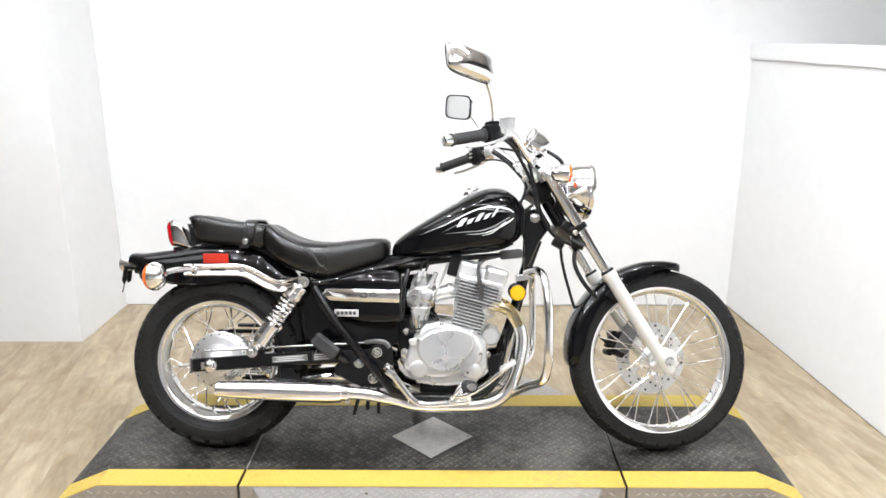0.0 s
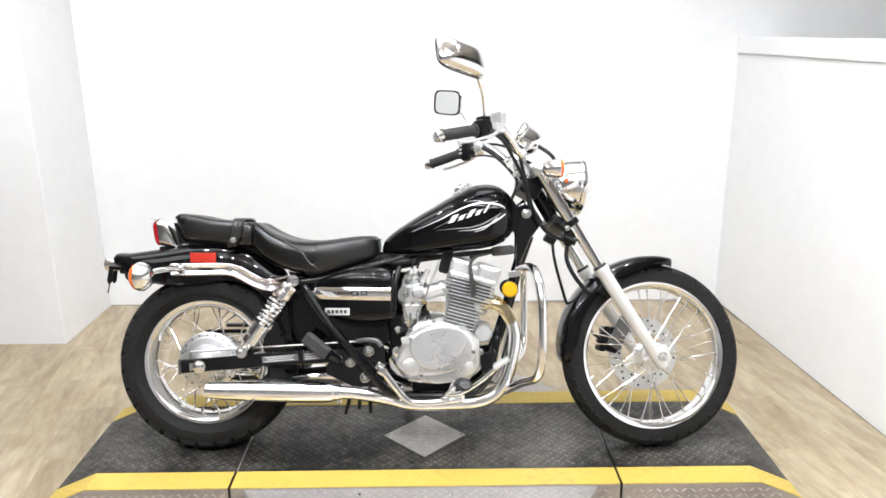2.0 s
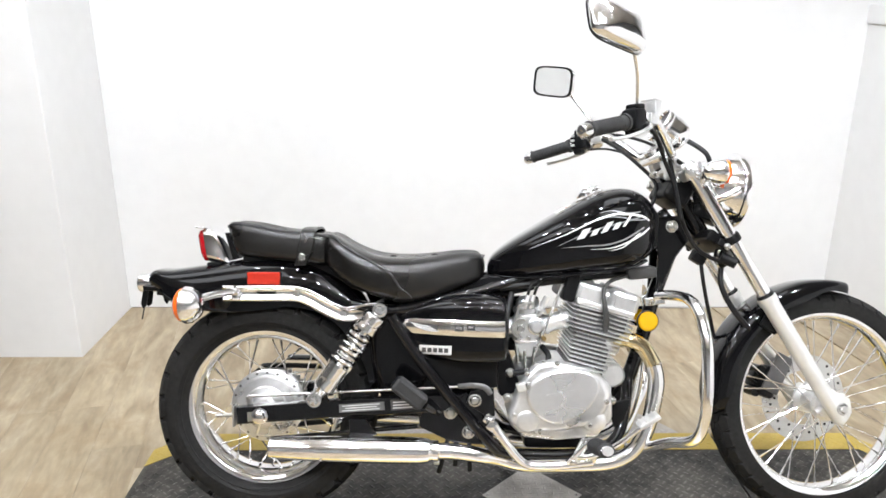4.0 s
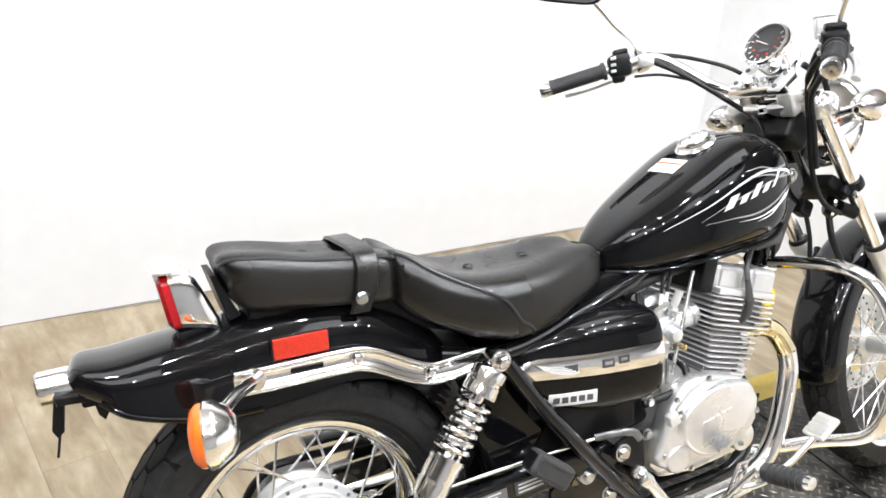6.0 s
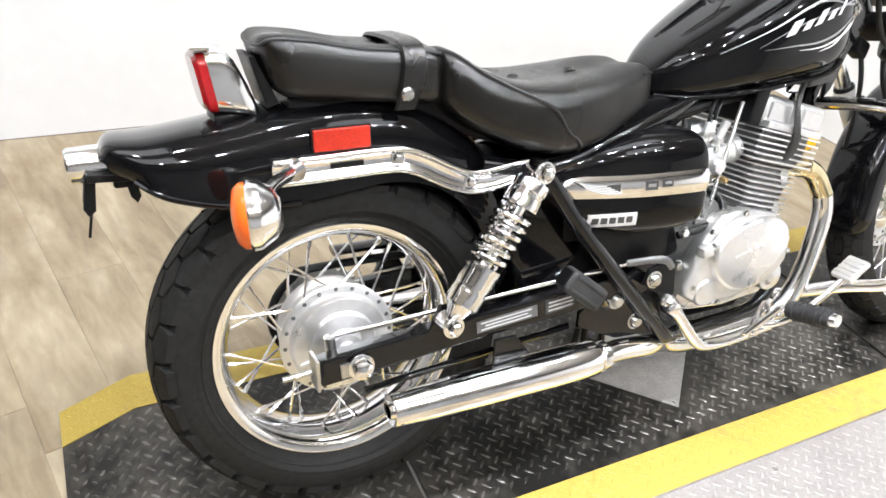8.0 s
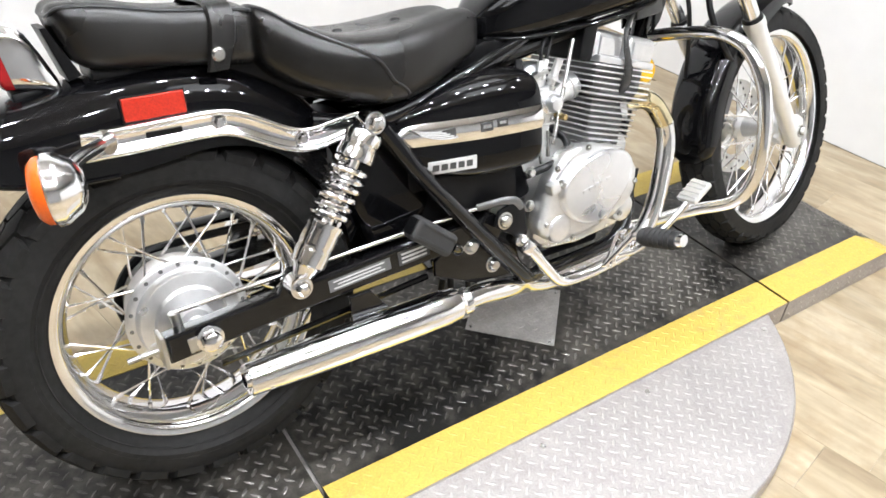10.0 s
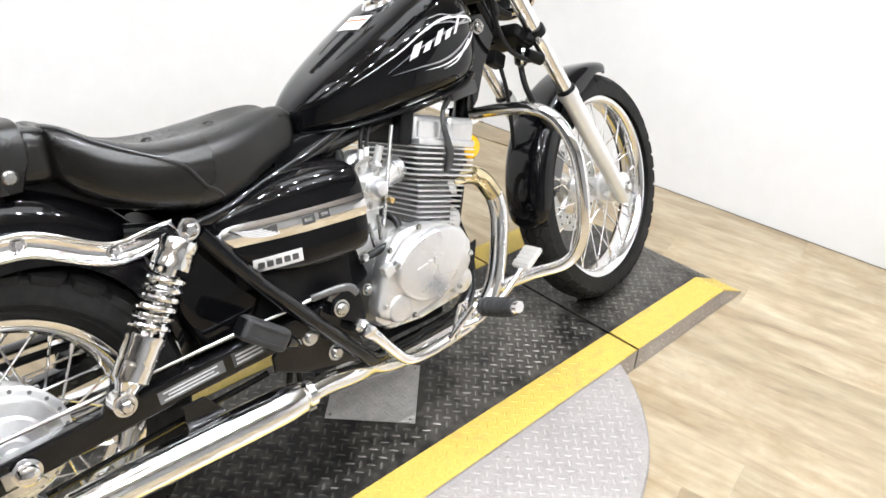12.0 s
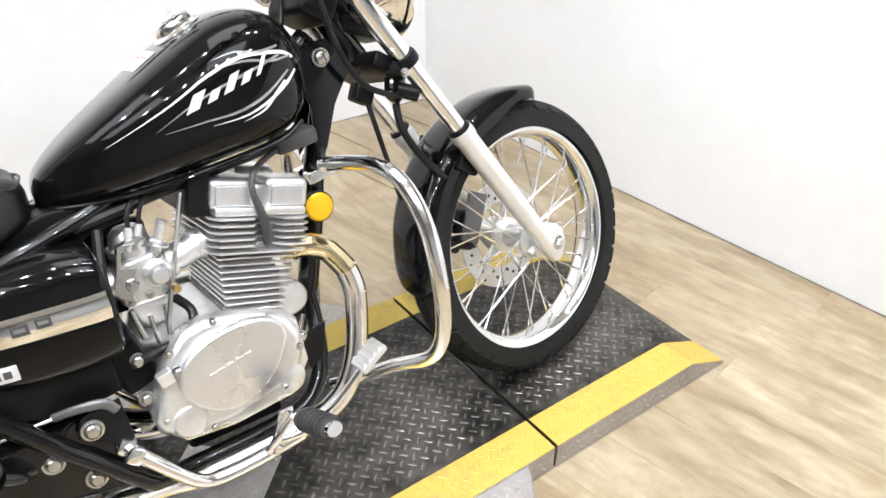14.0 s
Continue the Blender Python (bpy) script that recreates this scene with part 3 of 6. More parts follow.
def front_wheel():
    prof = [(0.232, 0.008), (0.234, 0.020), (0.239, 0.028), (0.2435, 0.0305), (0.2445, 0.033), (0.2415, 0.035), (0.234, 0.034), (0.227, 0.030), (0.222, 0.021), (0.219, 0.008)]
    rim = part("front_wheel", lathe(ring_profile(prof), FW, (0, 1, 0), 96, loop=True), CHROME, bike, "chrome wire-spoked front wheel", xf=STEER)
    tyre("tyre", rim, FW, 0.3035, 0.239, 0.092, 40, STEER, 0.0030)
    hub = lathe([(0.010, 0.058), (0.024, 0.056), (0.030, 0.050), (0.041, 0.046), (0.041, 0.040), (0.026, 0.032), (0.021, 0.0), (0.026, -0.030), (0.043, -0.036), (0.043, -0.044), (0.036, -0.048), (0.034, -0.060), (0.026, -0.064), (0.010, -0.066)], FW, (0, 1, 0), 40)
    part("hub", hub, CAST, rim, "aluminium wheel hub", xf=STEER)
    gear = lathe([(0.012, -0.062), (0.036, -0.062), (0.038, -0.066), (0.038, -0.074), (0.033, -0.078), (0.016, -0.079), (0.012, -0.082)], FW, (0, 1, 0), 32)
    rod(FW + Vector((0.02, -0.07, 0.02)), FW + Vector((-0.05, -0.072, -0.015)), 0.008, 10, bm=gear)
    part("speedometer_drive", gear, CAST, rim, xf=STEER)
    spokes(rim, FW, 0.038, 0.220, 0.040, 36, STEER)
    disc = bmesh.new()
    lathe([(0.075, 0.060), (0.121, 0.060), (0.121, 0.064), (0.075, 0.064)], FW, (0, 1, 0), 72, loop=True, bm=disc)
    d = part("brake_disc", disc, STEEL, rim, "steel brake disc", xf=STEER)
    for i in range(36):
        a = 2 * math.pi * i / 36
        rr = (0.085, 0.098, 0.111)[i % 3]
        part("vent_hole", lathe([(0, 0.0008), (0.0034, 0.0008), (0.004, 0)], FW + Vector((rr * math.cos(a), 0.0598, rr * math.sin(a))), (0, -1, 0), 8), SATBLACK, d, xf=STEER)
    for i in range(5):
        a = 2 * math.pi * i / 5
        u = Vector((math.cos(a), 0, math.sin(a)))
        part("carrier_arm", rod(FW + u * 0.035 + Vector((0, 0.058, 0)), FW + u * 0.08 + Vector((0, 0.060, 0)), 0.008, 8), SATIN, d, xf=STEER)
    cal = bmesh.new()
    box((0.055, 0.05, 0.085), (FW.x - 0.105, 0.068, FW.z + 0.045), 0.012, (0, 25, 0), bm=cal)
    box((0.03, 0.03, 0.05), (FW.x - 0.135, 0.075, FW.z + 0.055), 0.006, (0, 25, 0), bm=cal)
    rod((FW.x - 0.13, 0.05, FW.z + 0.08), (FW.x - 0.13, 0.095, FW.z + 0.08), 0.013, 14, bm=cal)
    rod((FW.x - 0.145, 0.05, FW.z + 0.02), (FW.x - 0.145, 0.095, FW.z + 0.02), 0.013, 14, bm=cal)
    part("brake_caliper", cal, SATBLACK, bike, "black front brake caliper", xf=STEER)
    part("caliper_plate", box((0.05, 0.012, 0.11), (FW.x - 0.085, 0.045, FW.z + 0.07), 0.004, (0, 28, 0)), CASTGREY_SHADE, bike, xf=STEER)


def fork():
    for s in (RIGHT, LEFT):
        y = 0.092 * s
        top, low = at_fork(0.586, y), at_fork(0.276, y)
        axis = (low - top).normalized()
        bm = bmesh.new()
        L = (low - top).length
        lathe([(0.0175, -0.004), (0.0235, -0.004), (0.0245, 0.004), (0.0245, 0.016), (0.0222, 0.022), (0.0216, L * 0.45), (0.0202, L * 0.8), (0.0195, L), (0.018, L + 0.010), (0, L + 0.012)], top, axis, 28, bm=bm)
        slider = part("fork_slider", bm, SLIDER, bike, "silver lacquered fork slider", xf=STEER)
        lug_ = bmesh.new()
        prism([(low.x - 0.026, low.z + 0.040), (low.x + 0.010, low.z + 0.062), (low.x + 0.026, low.z + 0.048), (low.x + 0.030, low.z + 0.014), (low.x + 0.018, low.z - 0.006), (low.x + 0.004, low.z - 0.020)], y - 0.013, y + 0.013, 0.005, bm=lug_)
        part("axle_clamp", lug_, SLIDER, slider, xf=STEER)
        part("axle_nut", bolt((FW.x, y + 0.018 * s, FW.z), (0, s, 0), 0.011, 0.012), STEEL, slider, xf=STEER)
        seal = bmesh.new()
        lathe([(0.017, -0.012), (0.020, -0.012), (0.0232, -0.005), (0.0232, 0.0), (0.017, 0.001)], top, axis, 24, bm=seal)
        part("dust_seal", seal, SATBLACK, slider, xf=STEER)
        part("fork_tube", rod(top, at_fork(0.75, y), 0.0175, 20), CHROME, bike, "chrome fork tube", xf=STEER)
        part("fork_cover", rod(at_fork(0.748, y), at_fork(0.900, y), 0.0190, 24), CHROME, bike, "chrome upper fork cover", xf=STEER)
        cl = bmesh.new()
        lathe([(0.017, -0.010), (0.0225, -0.010), (0.024, -0.006), (0.024, 0.007), (0.0222, 0.010), (0.017, 0.010)], at_fork(0.735, y), axis, 20, bm=cl)
        box((0.024, 0.018, 0.020), tuple(at_fork(0.735, y) + Vector((-0.028, 0, -0.01))), 0.005, (0, 33, 0), bm=cl)
        part("lower_clamp", cl, SATBLACK, bike, "black fork clamp", xf=STEER)
        part("clamp_bolt", bolt(at_fork(0.735, y) + Vector((-0.02, 0.018 * s, -0.02)), (0, s, 0), 0.006, 0.008), STEEL, bike, xf=STEER)
        part("fork_cap", lathe([(0.0, 0.022), (0.014, 0.022), (0.018, 0.016), (0.022, 0.012), (0.022, 0.0)], at_fork(0.908, y), tuple(-axis), 20), CHROME, bike, xf=STEER)
    yoke = bmesh.new()
    box((0.075, 0.17, 0.032), tuple(at_fork(0.735) + Vector((-0.025, 0, -0.004))), 0.01, (0, 33, 0), bm=yoke)
    part("lower_yoke", yoke, SATBLACK, bike, "black lower fork yoke", xf=STEER)
    up = bmesh.new()
    c = at_fork(0.905)
    for y0, y1, dx in ((-0.105, -0.045, 0.0), (-0.052, 0.052, -0.020), (0.045, 0.105, 0.0)):
        box((0.052 if dx else 0.044, y1 - y0, 0.020), tuple(c + Vector((-0.012 + dx, (y0 + y1) / 2, 0.004 + dx * 0.4))), 0.009, (0, 32, 0), bm=up)
    yoke_o = part("upper_yoke", up, CAST, bike, "silver cast upper fork yoke", xf=STEER)
    for s in (RIGHT, LEFT):
        part("yoke_eye", lathe([(0.022, -0.014), (0.030, -0.014), (0.032, -0.008), (0.032, 0.010), (0.029, 0.014), (0.022, 0.014)], at_fork(0.905, 0.092 * s), (-0.53, 0, 0.85), 28), CAST, yoke_o, xf=STEER)
        part("pinch_bolt", bolt(at_fork(0.905, 0.092 * s) + Vector((-0.034, 0, -0.02)), (-0.85, 0, -0.53), 0.006, 0.008), STEEL, yoke_o, xf=STEER)
    part("stem_nut", lathe([(0.0, 0.016), (0.012, 0.015), (0.017, 0.010), (0.017, 0.0), (0.021, -0.001), (0.021, -0.004)], c + Vector((-0.040, 0, 0.004)), (-0.53, 0, 0.85), 6), CHROME, yoke_o, xf=STEER)
    part("axle", rod(FW + Vector((0, -0.12, 0)), FW + Vector((0, 0.12, 0)), 0.009, 12), STEEL, bike, xf=STEER)
    stem = rod((0.31, 0, 0.93), (0.425, 0, 0.735), 0.023, 20)
    part("head_tube", stem, FRAME, bike, "black steering head tube")


def fender(name, keys, thick=0.004, p=0.62, q=0.55, n=17, sub=5, label="", xf=None):
    """A mudguard from rows of top x, top z, side-edge x, side-edge z, half width."""
    loops = []
    for tx, tz, bx, bz, w in spline(keys, sub):
        outer, inner = [], []
        for i in range(n):
            a = math.pi * i / (n - 1)
            c, s = math.cos(a), math.sin(a)
            k = s**p if s > 0 else 0
            yy = -w * math.copysign(abs(c) ** q, c)
            outer.append((bx + (tx - bx) * k, yy, bz + (tz - bz) * k))
            kk = (w - thick) / w
            inner.append((bx + (tx - bx) * k * 0.965, yy * kk, bz + (tz - bz) * k * 0.965 - thick * 0.3))
        loops.append(outer + inner[::-1])
    return part(name, rings(bmesh.new(), loops), BLACK, bike, label, xf=xf, sharp=50)


REAR_FENDER = [(-1.042, 0.634, -1.030, 0.612, 0.052), (-1.028, 0.649, -1.004, 0.600, 0.066), (-0.985, 0.650, -0.972, 0.578, 0.080), (-0.93, 0.657, -0.915, 0.560, 0.086), (-0.86, 0.667, -0.855, 0.550, 0.087), (-0.79, 0.678, -0.79, 0.548, 0.087), (-0.72, 0.684, -0.725, 0.553, 0.087), (-0.64, 0.679, -0.655, 0.560, 0.086), (-0.565, 0.652, -0.585, 0.545, 0.084), (-0.495, 0.603, -0.53, 0.506, 0.082), (-0.448, 0.54, -0.495, 0.455, 0.080), (-0.428, 0.46, -0.466, 0.40, 0.078), (-0.428, 0.385, -0.456, 0.35, 0.076)]


def fenders():
    fender("rear_fender", REAR_FENDER, label="gloss black steel rear fender with a flared tail")
    for s in (RIGHT, LEFT):
        line = [(bx, s * (w + 0.001), bz) for _, _, bx, bz, w in REAR_FENDER[1:6]]
        part("fender_edge", tube(line, 0.004, 8), BLACK, bike)
    keys = []
    for a, rt, w in ((184, 0.306, 0.030), (180, 0.314, 0.050), (170, 0.320, 0.060), (155, 0.324, 0.062), (138, 0.327, 0.063), (120, 0.329, 0.063), (103, 0.330, 0.062), (90, 0.330, 0.060), (80, 0.330, 0.054), (77, 0.328, 0.040)):
        c, s = math.cos(radians(a)), math.sin(radians(a))
        e = rt - 0.050 if 95 < a < 178 else rt - 0.030
        keys.append((FW.x + rt * c, FW.z + rt * s, FW.x + e * c, FW.z + e * s, w))
    fender("front_fender", keys, p=0.7, q=0.5, label="gloss black front fender", xf=STEER)
    for s in (RIGHT, LEFT):
        br = bmesh.new()
        top = at_fork(0.50, 0.068 * s)
        box((0.05, 0.014, 0.07), tuple(top + Vector((-0.02, 0, 0.03))), 0.004, (0, 33, 0), bm=br)
        part("fender_bracket", br, SATBLACK, bike, xf=STEER)
        part("bracket_bolt", bolt(top + Vector((-0.02, 0.008 * s, 0.03)), (0, s, 0), 0.006, 0.006), STEEL, bike, xf=STEER)


# ---- tank and seats ----
def loft(keys, expo_up=0.62, expo_low=0.45, n=40, sub=5, dish=0.0):
    """A body from rows of x, top z, bottom z, half width, z of the greatest width."""
    loops = []
    for x, zt, zb, w, zm in spline(keys, sub):
        ring = []
        for i in range(n):
            a = 2 * math.pi * i / n
            c, s = math.cos(a), math.sin(a)
            if s >= 0:
                y, z = w * math.copysign(abs(c) ** expo_up, c), zm + (zt - zm) * s**expo_up
                z -= dish * s * math.exp(-((y / (w * 0.45 + 1e-6)) ** 2))
            else:
                y, z = w * math.copysign(abs(c) ** expo_low, c), zm - (zm - zb) * abs(s) ** expo_low
            ring.append((x, y, z))
        loops.append(ring)
    return rings(bmesh.new(), loops)


TANK = [(-0.150, 0.668, 0.642, 0.025, 0.652), (-0.138, 0.692, 0.639, 0.047, 0.659), (-0.100, 0.724, 0.637, 0.076, 0.672), (-0.044, 0.760, 0.637, 0.101, 0.692), (0.044, 0.812, 0.645, 0.123, 0.716), (0.115, 0.851, 0.654, 0.133, 0.730), (0.168, 0.869, 0.660, 0.134, 0.738), (0.213, 0.869, 0.669, 0.129, 0.746), (0.247, 0.855, 0.684, 0.114, 0.753), (0.272, 0.829, 0.703, 0.085, 0.759), (0.286, 0.787, 0.738, 0.031, 0.760)]


def tank():
    body = part("fuel_tank", loft(TANK, 0.60, 0.5, 64, 7), BLACK, bike, "gloss black teardrop fuel tank with silver flame graphics", sharp=60)
    for s in (RIGHT, LEFT):
        line = [(x, s * (w * 0.90), zb + 0.004) for x, zt, zb, w, zm in TANK[1:9]]
        part("tank_seam", tube(line, 0.0036, 8, 5, flat=1.6), BLACK, body)
    cap = bmesh.new()
    up = Vector((-0.42, 0, 0.91)).normalized()
    o = Vector((0.118, 0, 0.848))
    lathe([(0.040, -0.006), (0.041, 0.004), (0.037, 0.008), (0.033, 0.009), (0.033, 0.016), (0.030, 0.020), (0.012, 0.023), (0, 0.023)], o, up, 40, bm=cap)
    cap_o = part("fuel_cap", cap, CHROME, body, "chrome screw-on fuel cap")
    part("cap_lock", box((0.022, 0.010, 0.005), tuple(o + up * 0.025), 0.002, (0, -25, 0)), CHROME, cap_o)
    lip = prism([(0.262, 0.70), (0.288, 0.72), (0.292, 0.80), (0.272, 0.83), (0.262, 0.78)], -0.055, 0.055, 0.008)
    part("tank_front_trim", lip, SATBLACK, body)
    # flat graphics laid on the curved flank
    bpy.context.view_layer.update()
    bvh = BVHTree.FromPolygons([v.co.copy() for v in body.data.vertices], [tuple(p.vertices) for p in body.data.polygons])

    def lay(bm, cells, side, lift):
        for quad in cells:
            vs = []
            for x, z in quad:
                hit, nor, _, _ = bvh.ray_cast(Vector((x, 0.4 * side, z)), Vector((0, -side, 0)))
                if hit is None:
                    break
                vs.append(bm.verts.new(hit + nor * lift if nor.y * side > 0 else hit - nor * lift))
            if len(vs) == 4:
                bm.faces.new(vs)

    def lick(pts, w0, n=60, even=False):
        """A tapering flame along a line of points, as quads."""
        line = spline([(x, z, 0) for x, z in pts], n // (len(pts) - 1))
        out = []
        m = len(line)
        for i in range(m - 1):
            quad = []
            for k, j in ((0, i), (0, i + 1), (1, i + 1), (1, i)):
                a, b = line[max(j - 1, 0)], line[min(j + 1, m - 1)]
                d = np.array([b[0] - a[0], b[1] - a[1]])
                d /= np.linalg.norm(d) + 1e-9
                u = j / (m - 1)
                w = w0 * (min(1.0, 9 * u + 0.2, 9 * (1 - u) + 0.2) if even else math.sin(math.pi * min(1, u * 0.85 + 0.02)) ** 0.7 * (0.35 + 0.65 * u))
                sgn = 0.5 if k else -0.5
                quad.append((line[j][0] - d[1] * w * sgn, line[j][1] + d[0] * w * sgn))
            out.append(quad)
        return out

    for side in (RIGHT, LEFT):
        for pts, w in (([(-0.05, 0.714), (0.04, 0.752), (0.11, 0.787), (0.165, 0.804), (0.225, 0.800), (0.25, 0.788)], 0.0105), ([(0.02, 0.722), (0.08, 0.752), (0.13, 0.770), (0.18, 0.784), (0.225, 0.797)], 0.0085), ([(0.09, 0.776), (0.13, 0.794), (0.17, 0.797), (0.21, 0.790), (0.245, 0.792)], 0.0075), ([(0.03, 0.718), (0.09, 0.724), (0.14, 0.728), (0.185, 0.742), (0.235, 0.772)], 0.0085), ([(0.10, 0.716), (0.15, 0.720), (0.19, 0.733), (0.225, 0.752), (0.25, 0.770)], 0.0100), ([(0.145, 0.712), (0.18, 0.722), (0.205, 0.742), (0.225, 0.758)], 0.0095), ([(0.12, 0.806), (0.155, 0.812), (0.19, 0.806), (0.225, 0.810)], 0.0075)):
            bm = bmesh.new()
            lay(bm, lick(pts, w * 0.68), side, 0.0011)
            part("flame_graphic", bm, WHITEMARK if w > 0.0092 else GREYMARK, body, "silver flame graphic")
        # the model mark: a rising row of plain slanted blocks
        for x, wd, ht in ((0.066, 0.020, 0.026), (0.098, 0.016, 0.017), (0.124, 0.016, 0.026), (0.152, 0.015, 0.017), (0.178, 0.008, 0.028)):
            z, cells = 0.741 + (x - 0.074) * 0.30, []
            at = lambda u, v: (x + wd * u + ht * v * 0.62, z + ht * v + wd * u * 0.30)
            for i in range(4):
                for k in range(4):
                    cells.append([at((i + a) / 4, (k + b) / 4) for a, b in ((0, 0), (1, 0), (1, 1), (0, 1))])
            bm = bmesh.new()
            lay(bm, cells, side, 0.0019)
            part("mark_block", bm, WHITEMARK, body, "white slanted block")
    lab, inkb, oran = bmesh.new(), bmesh.new(), bmesh.new()
    for bm, (u0, u1, v0, v1), lift in ((lab, (-0.036, 0.036, -0.026, 0.026), 0.001), (inkb, (-0.030, 0.030, -0.016, -0.013), 0.0016), (oran, (-0.034, 0.034, 0.006, 0.011), 0.0016)):
        m = 6
        grid = []
        for i in range(m + 1):
            row = []
            for j in range(m + 1):
                x = 0.050 + (v0 + (v1 - v0) * j / m) * 0.72
                y = 0.004 + (u0 + (u1 - u0) * i / m)
                hit, nor, _, _ = bvh.ray_cast(Vector((x, y, 1.2)), Vector((0, 0, -1)))
                nor = nor if nor.z > 0 else -nor
                row.append(bm.verts.new(hit + nor * lift))
            grid.append(row)
        for i in range(m):
            for j in range(m):
                bm.faces.new((grid[i][j], grid[i + 1][j], grid[i + 1][j + 1], grid[i][j + 1]))
    sticker = part("warning_label", lab, PAPER, body, "white printed warning label")
    part("label_print", inkb, STICKER, sticker)
    part("label_stripe", oran, ORANGE, sticker, "orange stripe")


PASSENGER = [(-0.822, 0.744, 0.715, 0.026, 0.728), (-0.816, 0.769, 0.697, 0.056, 0.726), (-0.797, 0.780, 0.687, 0.075, 0.724), (-0.750, 0.776, 0.682, 0.082, 0.722), (-0.69, 0.762, 0.677, 0.086, 0.718), (-0.63, 0.756, 0.671, 0.088, 0.712), (-0.585, 0.752, 0.664, 0.088, 0.706), (-0.566, 0.748, 0.664, 0.080, 0.705), (-0.560, 0.738, 0.670, 0.064, 0.705)]
RIDER = [(-0.572, 0.742, 0.672, 0.062, 0.705), (-0.562, 0.753, 0.660, 0.092, 0.70), (-0.538, 0.745, 0.636, 0.108, 0.69), (-0.500, 0.722, 0.614, 0.122, 0.664), (-0.44, 0.699, 0.588, 0.132, 0.645), (-0.37, 0.693, 0.572, 0.135, 0.637), (-0.30, 0.697, 0.582, 0.128, 0.645), (-0.24, 0.704, 0.602, 0.108, 0.657), (-0.20, 0.706, 0.616, 0.092, 0.665), (-0.176, 0.703, 0.626, 0.078, 0.667), (-0.164, 0.692, 0.636, 0.058, 0.666), (-0.158, 0.676, 0.652, 0.026, 0.665)]


def seats():
    pad = loft(PASSENGER, 0.42, 0.45, 44, 6, 0.006)
    for v in pad.verts:
        v.co.x -= 0.34 * (v.co.z - 0.735) * min(1.0, max(0.0, (-0.67 - v.co.x) / 0.10))
    p = part("passenger_seat", pad, VINYL, bike, "black vinyl passenger seat pad", sharp=60)
    r = part("rider_seat", loft(RIDER, 0.6, 0.42, 44, 6, 0.010), VINYL, bike, "black vinyl scooped rider seat", sharp=60)
    def edge(keys, up, k):
        """A line along the upper flank of a seat, both sides and the ends."""
        c, s = math.cos(radians(k)), math.sin(radians(k))
        right = [(x, -w * 1.004 * c**up, zm + (zt - zm) * s**up + 0.0005) for x, zt, zb, w, zm in keys]
        right = [(x - (0.34 * (z - 0.735) * min(1.0, max(0.0, (-0.67 - x) / 0.10)) if keys[0][0] < -0.7 else 0), y, z) for x, y, z in right]
        return right + [(x, -y, z) for x, y, z in reversed(right)]
    part("piping", tube(edge(PASSENGER[1:-1], 0.42, 42), 0.0026, 6, 5, closed=True), PIPING, p)
    rows = spline(RIDER, 12)

    def flank(x, k, s):
        """A point of the rider's seat at x, k degrees above its widest line."""
        _, zt, zb, w, zm = min(rows, key=lambda q: abs(q[0] - x))
        c, n = abs(math.cos(radians(k))), abs(math.sin(radians(k)))
        if k >= 0:
            return x, s * w * 1.006 * c**0.6, zm + (zt - zm) * n**0.6
        return x, s * w * 1.006 * c**0.42, zm - (zm - zb) * n**0.42
    for s in (RIGHT, LEFT):
        run = [(-0.564, 50), (-0.545, 46), (-0.515, 41), (-0.480, 35), (-0.445, 27), (-0.415, 14), (-0.395, 4), (-0.375, -3), (-0.360, -9), (-0.348, -22), (-0.342, -45)]
        part("piping", tube([flank(x, k, s) for x, k in run], 0.0028, 6, 5), PIPING, r)
    front = [flank(x, 24, RIGHT) for x in (-0.20, -0.185, -0.172)]
    part("piping", tube(front + [(-0.160, -0.02, 0.690), (-0.160, 0.02, 0.690)] + [(x, -y, z) for x, y, z in reversed(front)], 0.0022, 6, 4), PIPING, r)
    for x, z, own in ((-0.69, 0.757, p), (-0.40, 0.690, r), (-0.29, 0.695, r)):
        part("seat_button", lathe([(0, 0.002), (0.005, 0.0015), (0.008, 0.0), (0.010, -0.003)], (x, 0.0, z - 0.001), (0, 0, 1), 18), VINYL, own)
    # the strap over the joint
    loops = []
    for a in range(-100, 101, 8):
        t = radians(a)
        y = 0.0915 * math.copysign(abs(math.sin(t)) ** 0.42, math.sin(t))
        z = 0.712 + 0.047 * math.copysign(abs(math.cos(t)) ** 0.5, math.cos(t))
        k = max(0.0, (0.72 - z) / 0.06)
        loops.append((y, z, k))
    loops = [(-0.0925, 0.668, 1)] + loops[1:-1] + [(0.0925, 0.668, 1)]
    st = bmesh.new()
    prof = []
    for i, (y, z, k) in enumerate(loops):
        ny, nz = y / 0.09, (z - 0.70) / 0.05
        ln = math.hypot(ny, nz) or 1
        ny, nz = ny / ln, max(nz / ln, 0)
        xa, xb = -0.633 - 0.014 * k, -0.594 - 0.020 * k
        o = 0.005
        prof.append([(xa, y, z), (xa + 0.003, y + ny * o, z + nz * o), (xb - 0.003, y + ny * o, z + nz * o), (xb, y, z)])
    rings(st, prof)
    strap = part("seat_strap", st, VINYL, bike, "black vinyl seat strap with a press stud", sharp=50)
    for s in (RIGHT, LEFT):
        part("press_stud", lathe([(0, 0.0052), (0.0075, 0.0045), (0.0105, 0.0015), (0.011, 0)], (-0.627, s * 0.0965, 0.690), (0, s, 0), 20), STEEL, strap)
    back = bmesh.new()
    prism([(-0.838, 0.748), (-0.829, 0.748), (-0.800, 0.682), (-0.818, 0.676)], -0.045, 0.045, 0.003, bm=back)
    part("seat_bracket", back, SATBLACK, bike, "black bracket behind the seat")
